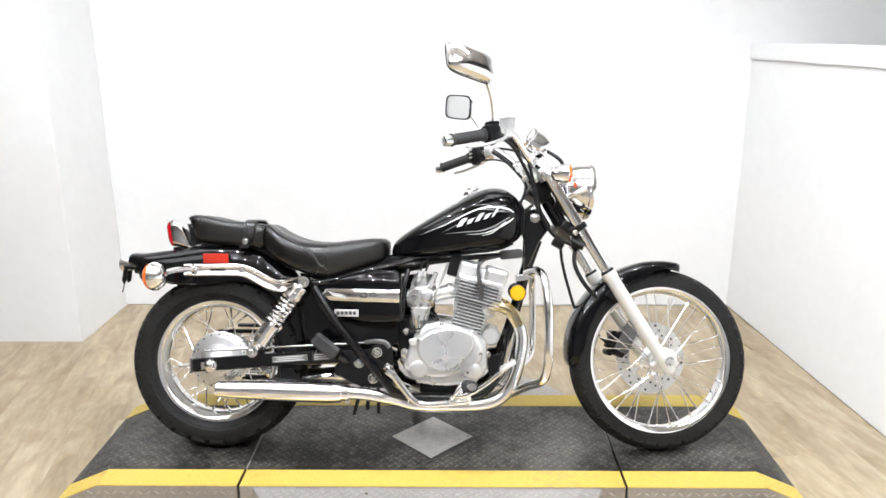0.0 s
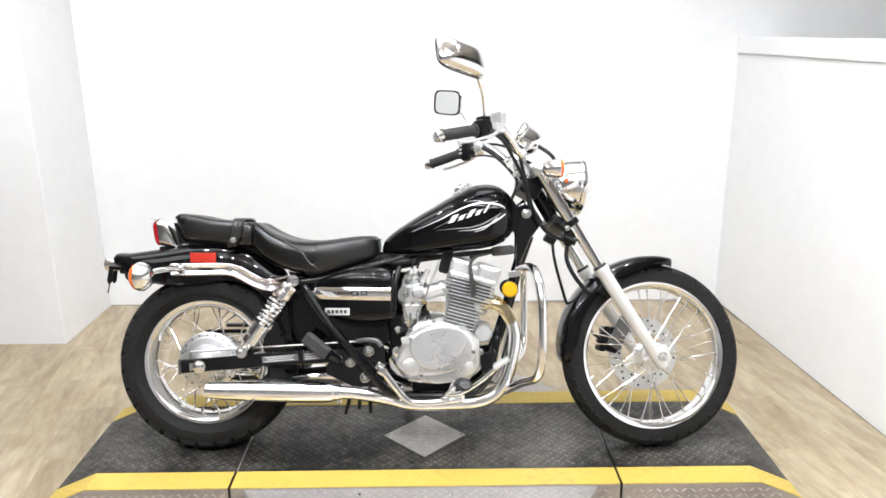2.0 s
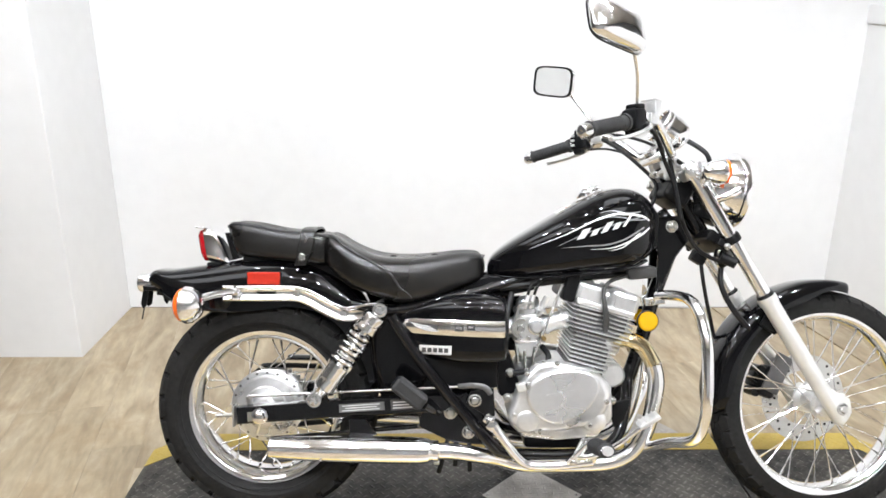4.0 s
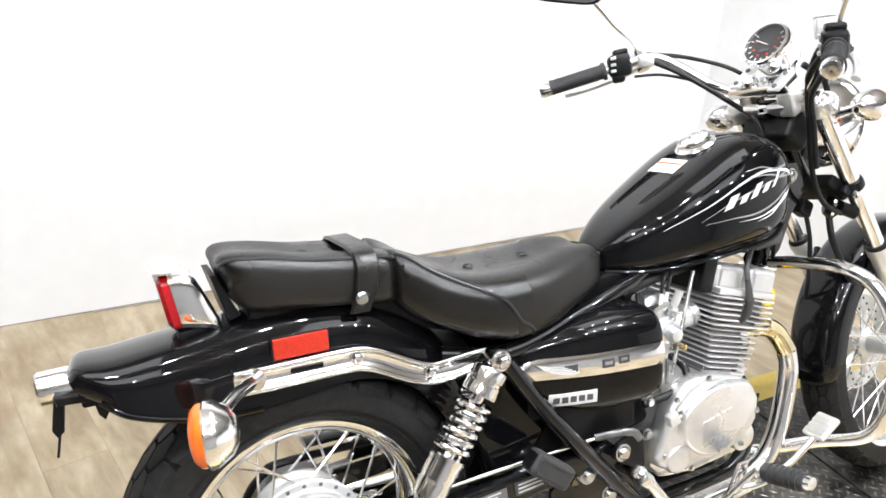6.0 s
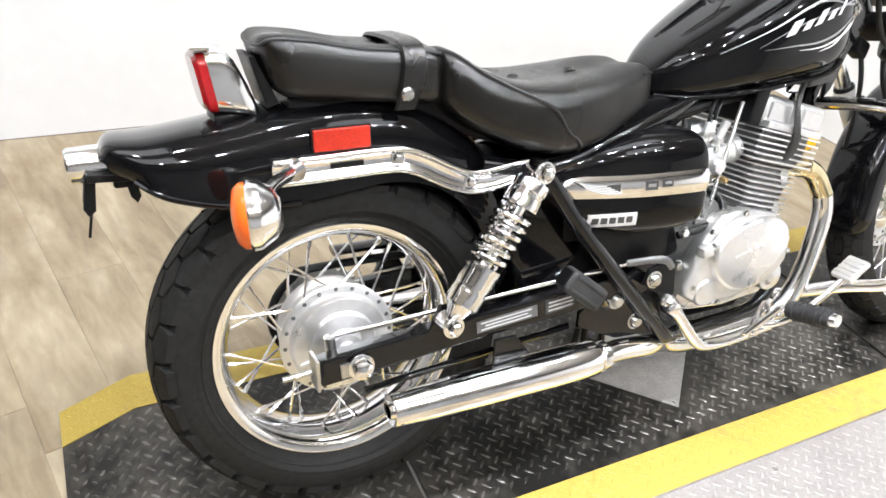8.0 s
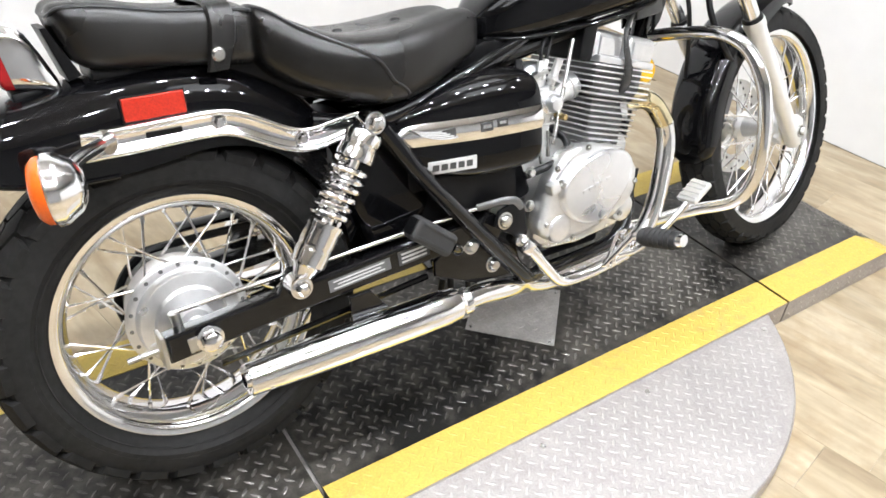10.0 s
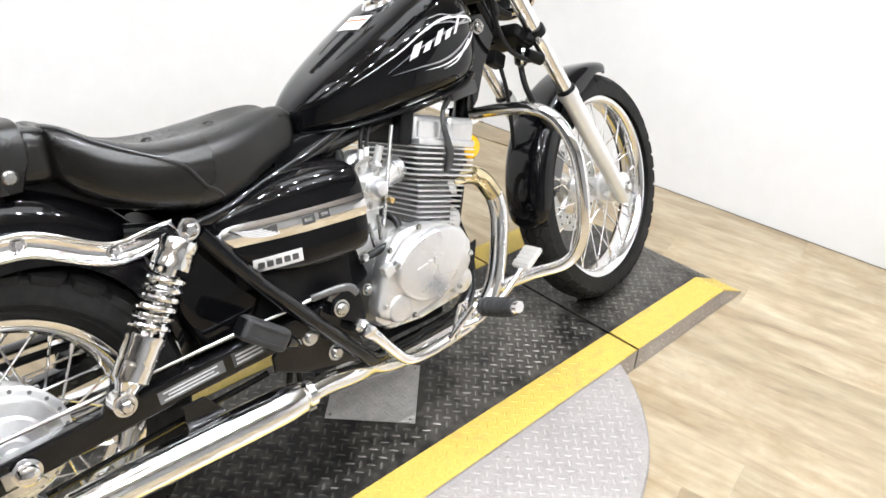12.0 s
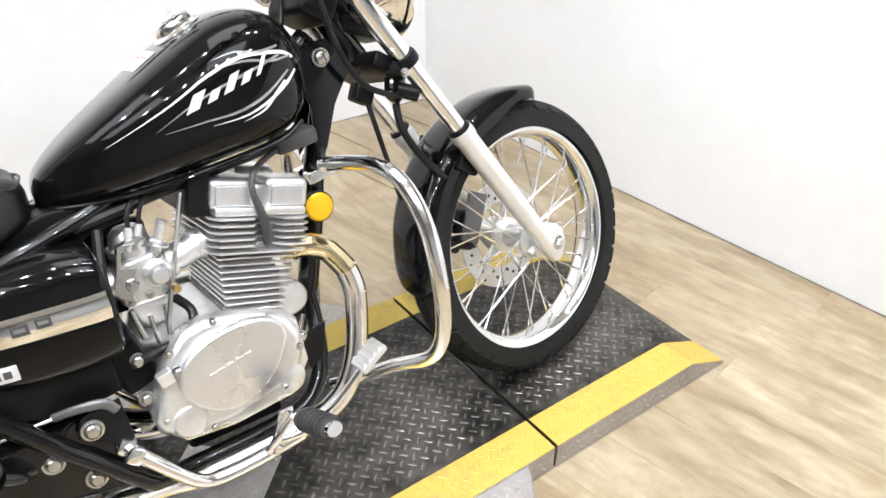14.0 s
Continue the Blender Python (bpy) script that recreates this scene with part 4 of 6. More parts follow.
    part("seat_base", prism([(-0.79, 0.69), (-0.57, 0.676), (-0.50, 0.635), (-0.38, 0.592), (-0.20, 0.632), (-0.22, 0.60), (-0.38, 0.565), (-0.52, 0.61), (-0.60, 0.655), (-0.79, 0.674)], -0.052, 0.052, 0.006), SATBLACK, bike)


# ---- tail ----
def turn_signal(at, ahead, r=0.036, ln=0.05, stalk=None, xf=None):
    """A bullet lamp at its lens's middle, its lens facing along ahead."""
    d = Vector(ahead).normalized()
    o = Vector(at)
    lamp = part("turn_signal", lathe([(0, -ln), (r * 0.42, -ln * 0.94), (r * 0.75, -ln * 0.72), (r * 0.96, -ln * 0.36), (r * 1.03, -0.010), (r * 1.05, 0.0), (r * 0.98, 0.003)], o, d, 36), CHROME, bike, "chrome bullet turn signal with an orange lens", xf=xf)
    part("lens", lathe([(r * 0.985, 0.0), (r * 0.97, 0.010), (r * 0.82, r * 0.42), (r * 0.45, r * 0.52), (0, r * 0.55)], o, d, 36), ORANGE, lamp, "orange plastic lens", xf=xf)
    if stalk:
        part("stalk", tube(stalk, 0.0095, 14, 4), CHROME, lamp, xf=xf)
        part("stalk_nut", bolt(stalk[-1], Vector(stalk[-1]) - Vector(stalk[-2]), 0.012, 0.008), CHROME, lamp, xf=xf)


def tail():
    tl = bmesh.new()
    loops = []
    for x, z0, z1, w in ((-0.888, 0.670, 0.740, 0.048), (-0.872, 0.668, 0.740, 0.050), (-0.862, 0.666, 0.738, 0.050), (-0.851, 0.664, 0.728, 0.048), (-0.842, 0.662, 0.706, 0.044), (-0.834, 0.661, 0.680, 0.036)):
        ring = []
        for i in range(24):
            a = 2 * math.pi * i / 24
            c, s = math.cos(a), math.sin(a)
            ring.append((x, w * math.copysign(abs(c) ** 0.45, c), (z0 + z1) / 2 + (z1 - z0) / 2 * math.copysign(abs(s) ** 0.45, s)))
        loops.append(ring)
    rings(tl, loops)
    slant = Matrix(((1, 0, -0.20, 0.20 * 0.70), (0, 1, 0, 0), (0, 0, 1.28, -0.28 * 0.664), (0, 0, 0, 1)))
    light = part("tail_light", tl, CHROME, bike, "chrome tail light with a red lens", xf=slant)
    ln = bmesh.new()
    rings(ln, [[(x, w * math.copysign(abs(math.cos(a)) ** 0.4, math.cos(a)), 0.703 + h * math.copysign(abs(math.sin(a)) ** 0.4, math.sin(a))) for a in (2 * math.pi * i / 24 for i in range(24))] for x, w, h in ((-0.886, 0.045, 0.033), (-0.899, 0.044, 0.032), (-0.905, 0.038, 0.027))])
    part("lens", ln, REDLENS, light, "red plastic lens", xf=slant)
    part("visor", box((0.026, 0.098, 0.003), (-0.893, 0, 0.7405), 0.001, (0, 2, 0)), CHROME, light, xf=slant)
    part("lamp_base", box((0.05, 0.07, 0.02), (-0.865, 0, 0.662), 0.005, (0, -5, 0)), SATBLACK, light)
    lamp = part("plate_lamp", lathe([(0, 0.052), (0.022, 0.052), (0.025, 0.048), (0.0255, 0.0), (0.020, -0.008), (0, -0.008)], (-1.032, 0.010, 0.612), (-1, 0, -0.03), 28), CHROME, bike, "chrome number-plate lamp")
    part("lamp_mount", box((0.03, 0.06, 0.05), (-1.015, 0.01, 0.604), 0.005), SATBLACK, lamp)
    holder = bmesh.new()
    prism([(-1.062, 0.606), (-0.985, 0.600), (-0.990, 0.590), (-1.060, 0.594)], -0.030, 0.030, 0.002, bm=holder)
    for yy in (-0.020, 0.016):
        prism([(-1.064, 0.600), (-1.050, 0.600), (-1.056, 0.552), (-1.066, 0.544), (-1.072, 0.556)], yy, yy + 0.006, 0.002, bm=holder)
        prism([(-1.016, 0.598), (-1.002, 0.598), (-0.996, 0.566), (-1.002, 0.556), (-1.010, 0.566)], yy, yy + 0.006, 0.002, bm=holder)
    h = part("plate_bracket", holder, SATBLACK, bike, "black bent steel number-plate bracket")
    part("cable_tie", rod((-1.062, -0.016, 0.552), (-1.070, -0.016, 0.515), 0.002, 6), CABLE, h)
    for s in (RIGHT, LEFT):
        ref = part("side_reflector", box((0.084, 0.006, 0.032), (-0.726, s * 0.0885, 0.634), 0.0025, (0, 0, 0)), REDREF, bike, "red rectangular side reflector")
        part("reflector_rim", box((0.088, 0.004, 0.036), (-0.726, s * 0.0858, 0.634), 0.0015), SATBLACK, ref)
        turn_signal((-0.884, s * (0.205 if s == RIGHT else 0.165), 0.580 if s == RIGHT else 0.566), (-1, -s * 0.20, -0.04), 0.043, 0.040, [(-0.86, s * 0.172, 0.592), (-0.835, s * 0.140, 0.598), (-0.80, s * 0.100, 0.600)])
        # pressed fender rail: a web with rolled edges
        mid = spline([(-0.828, 0.596), (-0.76, 0.596), (-0.70, 0.597), (-0.642, 0.596), (-0.605, 0.584), (-0.56, 0.560), (-0.523, 0.546), (-0.49, 0.547), (-0.45, 0.558), (-0.415, 0.565)], 4)
        web, ends = bmesh.new(), []
        for i, (x, z) in enumerate(mid):
            a, b = mid[max(i - 1, 0)], mid[min(i + 1, len(mid) - 1)]
            d = Vector((b[0] - a[0], 0, b[1] - a[1])).normalized()
            nn = Vector((-d.z, 0, d.x))
            hh = 0.0155 if x < -0.47 else 0.0155 - 0.004 * (x + 0.47) / 0.055
            ends.append((Vector((x, s * (0.094 if x < -0.5 else 0.094 + 0.3 * (x + 0.5)), z)), nn, hh))
        rings(web, [[p + n * h_ - Vector((0, s * 0.014, 0)), p - n * h_ - Vector((0, s * 0.014, 0))] + [p + n * h_ * k + Vector((0, s * (0.002 - 0.0085 * (1 - k * k)), 0)) for k in (-1, -0.7, -0.4, 0, 0.4, 0.7, 1)] for p, n, h_ in ends])
        rail = part("fender_rail", web, CHROME, bike, "polished chrome fender rail with rolled edges")
        for k in (1, -1):
            part("rolled_edge", tube([p + n * h_ * k + Vector((0, s * 0.002, 0)) for p, n, h_ in ends[::2]], 0.0044, 10, 2), CHROME, rail)
        for x, z in ((-0.642, 0.596), (-0.520, 0.546), (-0.80, 0.596)):
            part("rail_bolt", bolt((x, s * 0.0890, z), (0, s, 0), 0.0075, 0.008), CHROME, rail)
        slot = bmesh.new()
        box((0.05, 0.003, 0.008), (-0.72, s * 0.0885, 0.596), 0.001, bm=slot)
        part("rail_slot", slot, SATBLACK, rail)


# ---- rear suspension ----
def shocks():
    for s in (RIGHT, LEFT):
        top, low = Vector((-0.423, s * 0.134, 0.562)), Vector((-0.585, s * 0.149, 0.338))
        d = (low - top).normalized()
        L = (low - top).length
        body = part("shock_absorber", lathe([(0.006, 0.016), (0.0265, 0.018), (0.0295, 0.022), (0.0295, 0.036), (0.0275, 0.038), (0.0275, 0.042), (0.0295, 0.044), (0.0295, 0.052), (0.031, 0.056), (0.031, 0.064), (0.012, 0.066), (0.012, L * 0.62), (0.013, L - 0.11)], top, d, 32), CHROME, bike, "chrome coil-spring shock absorber")
        lathe_low = lathe([(0.012, L - 0.106), (0.0305, L - 0.106), (0.0305, L - 0.098), (0.0285, L - 0.094), (0.0285, L - 0.070), (0.0272, L - 0.068), (0.0272, L - 0.060), (0.0285, L - 0.058), (0.0280, L - 0.036), (0.022, L - 0.030), (0.016, L - 0.016), (0.010, L - 0.008)], top, d, 32)
        part("lower_cover", lathe_low, CHROME, body, "chrome lower shroud")
        a, b = 0.066, L - 0.106
        e1 = d.orthogonal().normalized()
        e2 = d.cross(e1)
        turns = 6.6
        pts = []
        for i in range(int(turns * 14) + 1):
            u = i / (turns * 14)
            t = 2 * math.pi * turns * u
            pts.append(top + d * (a + 0.004 + (b - a - 0.008) * u) + (e1 * math.cos(t) + e2 * math.sin(t)) * 0.0275)
        part("spring", tube(pts, 0.0050, 8, 2), CHROME, body, "chrome coil spring")
        for p in (top, low):
            eye = lathe([(0.008, -0.016), (0.018, -0.016), (0.0195, -0.012), (0.0195, 0.012), (0.018, 0.016), (0.008, 0.016)], p, (0, 1, 0), 24)
            part("shock_eye", eye, CHROME, body)
            part("cap_nut", bolt(p + Vector((0, s * 0.014, 0)), (0, s, 0), 0.0105, 0.014), CHROME, body)


def swingarm():
    for s in (RIGHT, LEFT):
        y = s * 0.114
        bm = prism([(-0.790, 0.308), (-0.50, 0.332), (-0.22, 0.346), (-0.20, 0.304), (-0.50, 0.287), (-0.788, 0.264)], y - 0.016, y + 0.016, 0.005)
        arm = part("swingarm", bm, FRAME, bike, "black box-section swingarm")
        plate = bmesh.new()
        box((0.05, 0.004, 0.024), (-0.735, y + s * 0.018, 0.287), 0.0015, (0, -4, 0), bm=plate)
        part("axle_plate", plate, STEEL, arm)
        part("axle_nut", lathe([(0, 0.022), (0.010, 0.021), (0.0145, 0.018), (0.016, 0.010), (0.016, 0.004), (0.021, 0.003), (0.021, 0)], RW + Vector((0.004, y + s * 0.02, 0.0)), (0, s, 0), 6 if s == LEFT else 24), CHROME, arm)
        part("adjuster", rod((-0.80, y, 0.286), (-0.845, y, 0.283), 0.005, 10), STEEL, arm)
        part("adjuster_plate", box((0.006, 0.042, 0.052), (-0.795, y, 0.286), 0.002), STEEL, arm)
        part("shock_mount", prism([(-0.617, 0.314), (-0.590, 0.360), (-0.567, 0.358), (-0.550, 0.320)], y + s * 0.004, y + s * 0.016, 0.003), FRAME, arm)
        if s == RIGHT:
            lab = part("spec_label", box((0.115, 0.0012, 0.021), (-0.47, y - 0.0167, 0.3125), 0, (0, -4.3, 0)), LABELGREY, arm, "grey printed specification sticker")
            for i in range(3):
                part("print_line", box((0.08 if i % 2 else 0.095, 0.0008, 0.0024), (-0.472, y - 0.0175, 0.3065 + 0.006 * i), 0, (0, -4.3, 0)), STICKER, lab)
            lab2 = part("warning_sticker", box((0.062, 0.0012, 0.026), (-0.366, y - 0.0167, 0.3205), 0, (0, -4.3, 0)), INK, arm, "black printed sticker with pale lettering")
            for i in range(3):
                part("print_line", box((0.05, 0.0008, 0.0034), (-0.366, y - 0.0175, 0.313 + 0.0072 * i), 0, (0, -4.3, 0)), STICKER, lab2)
    part("swingarm_pivot", rod((-0.20, -0.132, 0.327), (-0.20, 0.132, 0.327), 0.022, 20), FRAME, bike)
    part("rear_axle", rod(RW + Vector((0, -0.13, 0)), RW + Vector((0, 0.13, 0)), 0.009, 12), STEEL, bike)
    rodm = rod((-0.765, -0.096, 0.330), (-0.215, -0.124, 0.366), 0.0042, 10)
    part("brake_rod", rodm, CHROME, bike, "thin chrome brake rod")
    arm = bmesh.new()
    tube([(-0.765, -0.096, 0.330), (-0.760, -0.094, 0.296), (-0.748, -0.086, 0.258)], [0.009, 0.008, 0.011], 10, 4, bm=arm)
    part("brake_arm", arm, STEEL, bike)
    part("torque_arm", rod((-0.71, -0.092, 0.218), (-0.33, -0.105, 0.257), 0.006, 8), FRAME, bike)
    link = bmesh.new()
    tube([(-0.226, -0.124, 0.366), (-0.19, -0.142, 0.373), (-0.160, -0.147, 0.369), (-0.146, -0.147, 0.353)], [0.007, 0.0075, 0.0085, 0.0085], 12, 4, bm=link, flat=0.7, up=(0, 1, 0))
    part("brake_lever_link", link, CASTGREY_SHADE, bike, "grey brake linkage arm")
    part("brake_crank", prism([(-0.206, 0.330), (-0.196, 0.358), (-0.162, 0.368), (-0.138, 0.368), (-0.134, 0.30), (-0.148, 0.284), (-0.166, 0.304), (-0.186, 0.316)], -0.150, -0.141, 0.003), SATBLACK, bike)
    chain = tube([(-0.732 + 0.086 * math.cos(radians(a)), 0.071, 0.289 + 0.086 * math.sin(radians(a))) for a in range(90, 271, 30)] + [(-0.45, 0.071, 0.235), (-0.17, 0.071, 0.275), (-0.135, 0.071, 0.305), (-0.17, 0.071, 0.335), (-0.45, 0.071, 0.366)], 0.0075, 8, 4, closed=True)
    part("drive_chain", chain, SATBLACK, bike, "dark steel drive chain")
    part("chain_guard", tube([(-0.70, 0.085, 0.395), (-0.5, 0.085, 0.39), (-0.3, 0.085, 0.365)], 0.02, 10, 4, flat=0.4, up=(0, 0, 1)), BLACK, bike)


# ---- exhaust ----
def exhaust():
    for s in (RIGHT, LEFT):
        y = s * 0.101
        pipe = [(0.172, s * 0.072, 0.474), (0.205, s * 0.092, 0.483), (0.245, s * 0.094, 0.464), (0.272, s * 0.100, 0.421), (0.280, y, 0.37), (0.264, y, 0.275), (0.237, y, 0.213), (0.202, y, 0.180), (0.150, y, 0.163), (0.05, y, 0.158), (-0.05, y * 1.02, 0.159), (-0.11, y * 1.05, 0.172), (-0.17, s * 0.130, 0.191), (-0.24, s * 0.140, 0.204), (-0.30, s * 0.148, 0.207)]
        tinted = part("header_bend", tube(pipe[:4], 0.0205, 18, 6), BRONZE, bike, "chrome header pipe blued straw-yellow by heat")
        part("exhaust_flange", lathe([(0.0, -0.006), (0.032, -0.006), (0.032, 0.006), (0.022, 0.010), (0, 0.010)], pipe[0], Vector(pipe[1]) - Vector(pipe[0]), 24), CAST, tinted)
        part("exhaust_pipe", tube(pipe[3:], 0.0205, 18, 6), CHROME, bike, "chrome exhaust pipe")
        a, b = Vector((-0.285, s * 0.147, 0.207)), Vector((-0.695, s * 0.168, 0.219))
        d = (b - a).normalized()
        L = (b - a).length
        muf = part("muffler", lathe([(0.020, -0.012), (0.024, 0.0), (0.0265, 0.01), (0.027, 0.012), (0.031, 0.018), (0.0335, 0.05), (0.0340, 0.12), (0.0320, 0.26), (0.0285, 0.36), (0.0262, L - 0.012), (0.0265, L - 0.004), (0.0255, L), (0.0240, L + 0.001), (0.0130, L - 0.002), (0.0122, L + 0.004), (0.0108, L + 0.004), (0.0105, L - 0.02), (0.0, L - 0.02)], a, d, 40), CHROME, bike, "tapered chrome muffler")
        part("muffler_clamp", lathe([(0.0245, -0.010), (0.0262, -0.008), (0.0262, 0.004), (0.0250, 0.006)], a, d, 30), CHROME, muf)
        part("clamp_bolt", rod(a + Vector((-0.002, 0, -0.03)), a + Vector((0.012, 0, -0.03)), 0.005, 10), STEEL, muf)
        part("muffler_bracket", prism([(-0.50, 0.285), (-0.46, 0.285), (-0.43, 0.245), (-0.50, 0.236)], s * 0.140 - 0.004, s * 0.140 + 0.004, 0.002), FRAME, muf)


# ---- engine ----
ENG = pose(0.095, 0, 0.395, 0, 15, 0)


def engine():
    case = part("crankcase", prism([(-0.090, 0.290), (-0.066, 0.345), (-0.02, 0.385), (0.03, 0.420), (0.12, 0.412), (0.165, 0.365), (0.170, 0.285), (0.13, 0.232), (0.02, 0.222), (-0.06, 0.230), (-0.092, 0.262)], -0.112, 0.112, 0.014), CAST, bike, "cast aluminium crankcase")
    for s in (RIGHT, LEFT):
        y0, y1 = sorted((s * 0.10, s * 0.146))
        cov = prism([(-0.102, 0.300), (-0.085, 0.350), (-0.066, 0.393), (-0.030, 0.428), (0.005, 0.436), (0.055, 0.428), (0.095, 0.415), (0.135, 0.395), (0.155, 0.36), (0.150, 0.315), (0.125, 0.280), (0.075, 0.266), (0.024, 0.254), (-0.030, 0.255), (-0.075, 0.264), (-0.098, 0.280)], y0, y1, 0.016, segs=4)
        side = part("engine_side_cover", cov, CAST, bike, "satin cast aluminium engine side cover")
        e0, e1 = sorted((s * 0.140, s * 0.163))
        ell = [(0.034 + 0.088 * math.cos(a) + 0.020 * math.cos(a) * math.sin(a), 0.350 + 0.068 * math.sin(a) + 0.012 * math.cos(a)) for a in (2 * math.pi * i / 40 for i in range(40))]
        clutch = part("clutch_cover", prism(ell, e0, e1, 0.007, segs=3), POLISHED, side, "polished aluminium clutch cover")
        for i, w in enumerate((0.014, 0.014, 0.014, 0.014, 0.014)):
            part("embossed_mark", box((w - 0.003, 0.002, 0.007), (-0.004 + i * 0.0148, s * 0.1635, 0.353 + i * 0.0030), 0.0006, (0, -11, 0)), POLISHED, clutch)
        for x, z in ((-0.085, 0.30), (-0.055, 0.405), (0.02, 0.430), (0.105, 0.405), (0.145, 0.335), (0.105, 0.276), (-0.02, 0.258)):
            part("cover_bolt", bolt((x, s * 0.144, z), (0, s, 0), 0.0046, 0.006), STEEL, side)
        part("oil_filter_cover", lathe([(0, 0.028), (0.020, 0.0275), (0.028, 0.021), (0.031, 0.0)], (0.118, s * 0.118, 0.283), (0, s, 0), 36), CAST, side)
        part("shaft_cover", lathe([(0, 0.0125), (0.020, 0.012), (0.025, 0.0105), (0.028, 0.008), (0.030, 0.0)], (-0.052, s * 0.138, 0.285), (0, s, 0), 32), CAST, side)
        part("round_cover", lathe([(0, 0.030), (0.026, 0.029), (0.031, 0.024), (0.032, 0.0)], (0.180, s * 0.028, 0.381), (0, s, 0), 36), SATIN, bike, "round satin aluminium motor end cover")
    part("starter_motor", rod((0.180, -0.05, 0.381), (0.180, 0.05, 0.381), 0.03, 24), CAST, bike)
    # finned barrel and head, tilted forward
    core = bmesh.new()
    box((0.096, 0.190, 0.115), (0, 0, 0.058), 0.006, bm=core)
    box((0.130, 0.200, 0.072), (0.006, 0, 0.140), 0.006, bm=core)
    # the core is toned dark grey to paint the shade between the fins
    barrel = part("cylinder_block", core, CASTGREY_SHADE, bike, "cast aluminium cylinder block, core toned dark for shade between its fins", xf=ENG)
    for i in range(9):
        w = 0.016 + 0.0108 * i
        hu = 0.050 + 0.0020 * i
        part("cooling_fin", box((2 * hu, 0.222, 0.0030), (0.002, 0, w), 0.0012, segs=1), SATIN, barrel, xf=ENG)
    for i in range(6):
        w = 0.016 + 0.0108 * (9 + i)
        u0, u1, yy = -0.076, 0.086, 0.122
        outline = [(u0, -yy + 0.012), (u0 + 0.012, -yy)] + ([(-0.010, -yy), (0.004, -0.100), (0.022, -0.100), (0.040, -yy)] if i else []) + [(u1 - 0.012, -yy), (u1, -yy + 0.012)]
        outline += [(u, -y) for u, y in reversed(outline)]
        part("cooling_fin", prism(outline, -0.0015, 0.0015), SATIN, barrel, xf=ENG @ Matrix.Translation((0, 0, w)) @ Matrix.Rotation(radians(90), 4, "X"))
    head = bmesh.new()
    box((0.150, 0.235, 0.014), (0.004, 0, 0.178), 0.004, bm=head)
    box((0.120, 0.150, 0.040), (0.004, 0, 0.198), 0.012, bm=head)
    part("cylinder_head", head, CAST, bike, "cast aluminium cylinder head", xf=ENG)
    for s in (RIGHT, LEFT):
        for u in (-0.040, 0.050):
            cap = bmesh.new()
            box((0.076, 0.066, 0.052), (u, s * 0.072, 0.204), 0.012, bm=cap, segs=3)
            box((0.056, 0.010, 0.034), (u, s * 0.104, 0.202), 0.004, bm=cap)
            part("rocker_cap", cap, CAST, bike, "square cast aluminium valve-adjuster cap", xf=ENG)
        plug = part("spark_plug_cap", tube([(0.022, s * 0.098, 0.122), (0.016, s * 0.112, 0.140), (0.005, s * 0.122, 0.168), (-0.012, s * 0.121, 0.206)], [0.0070, 0.0088, 0.0072, 0.0058], 14, 5), CAPGREY, bike, "grey rubber spark-plug cap", xf=ENG)
        part("cap_collar", tube([(0.006, s * 0.1215, 0.165), (0.004, s * 0.1222, 0.171)], 0.0086, 14, 1), CAPGREY, plug, xf=ENG)
        part("plug_lead", tube([(-0.012, s * 0.121, 0.206), (-0.014, s * 0.116, 0.228), (0.000, s * 0.102, 0.248), (0.030, s * 0.078, 0.264), (0.060, s * 0.058, 0.280)], 0.0050, 10, 5), CAPGREY, plug, xf=ENG)
    part("air_valve", box((0.034, 0.205, 0.076), (-0.092, -0.002, 0.206), 0.008), SATBLACK, bike, "black rubber air valve behind the cylinder head", xf=ENG)
    # carburettor and intake
    carb = bmesh.new()
    rod((-0.100, -0.050, 0.505), (-0.010, -0.052, 0.512), 0.026, 24, bm=carb)
    c = part("carburettor", carb, CAST, bike, "cast aluminium carburettor with cable fittings", sharp=50)
    part("throttle_body", prism([(-0.086, 0.478), (-0.086, 0.530), (-0.074, 0.545), (-0.020, 0.548), (-0.010, 0.535), (-0.012, 0.480), (-0.030, 0.470)], -0.092, -0.020, 0.007, segs=3), CAST, c)
    part("diaphragm_cover", lathe([(0, 0.050), (0.018, 0.048), (0.028, 0.038), (0.031, 0.020), (0.036, 0.018), (0.036, 0.006), (0.032, 0.004), (0.032, 0.0)], (-0.048, -0.050, 0.540), (0, 0, 1), 28), POLISHED, c)
    part("float_bowl", prism([(-0.078, 0.476), (-0.020, 0.476), (-0.024, 0.446), (-0.036, 0.430), (-0.062, 0.430), (-0.074, 0.446)], -0.086, -0.026, 0.008, segs=3), SATIN, c)
    part("bowl_rim", box((0.066, 0.074, 0.005), (-0.049, -0.056, 0.476), 0.002), SATIN, c)
    part("drain_plug", bolt((-0.048, -0.056, 0.430), (0, 0, -1), 0.008, 0.010), STEEL, c)
    part("accelerator_pump", lathe([(0, 0.026), (0.012, 0.025), (0.017, 0.018), (0.017, 0.008), (0.022, 0.006), (0.022, 0.0)], (-0.028, -0.090, 0.516), (0, -1, 0), 22), POLISHED, c)
    # throttle quadrant with its return spring
    sector = [(-0.068, 0.512)] + [(-0.068 + 0.026 * math.cos(radians(t)), 0.512 + 0.026 * math.sin(radians(t))) for t in range(60, 261, 25)]
    part("throttle_quadrant", prism(sector, -0.103, -0.098, 0.001), STEEL, c)
    part("quadrant_shaft", rod((-0.068, -0.112, 0.512), (-0.068, -0.085, 0.512), 0.0065, 12), STEEL, c)
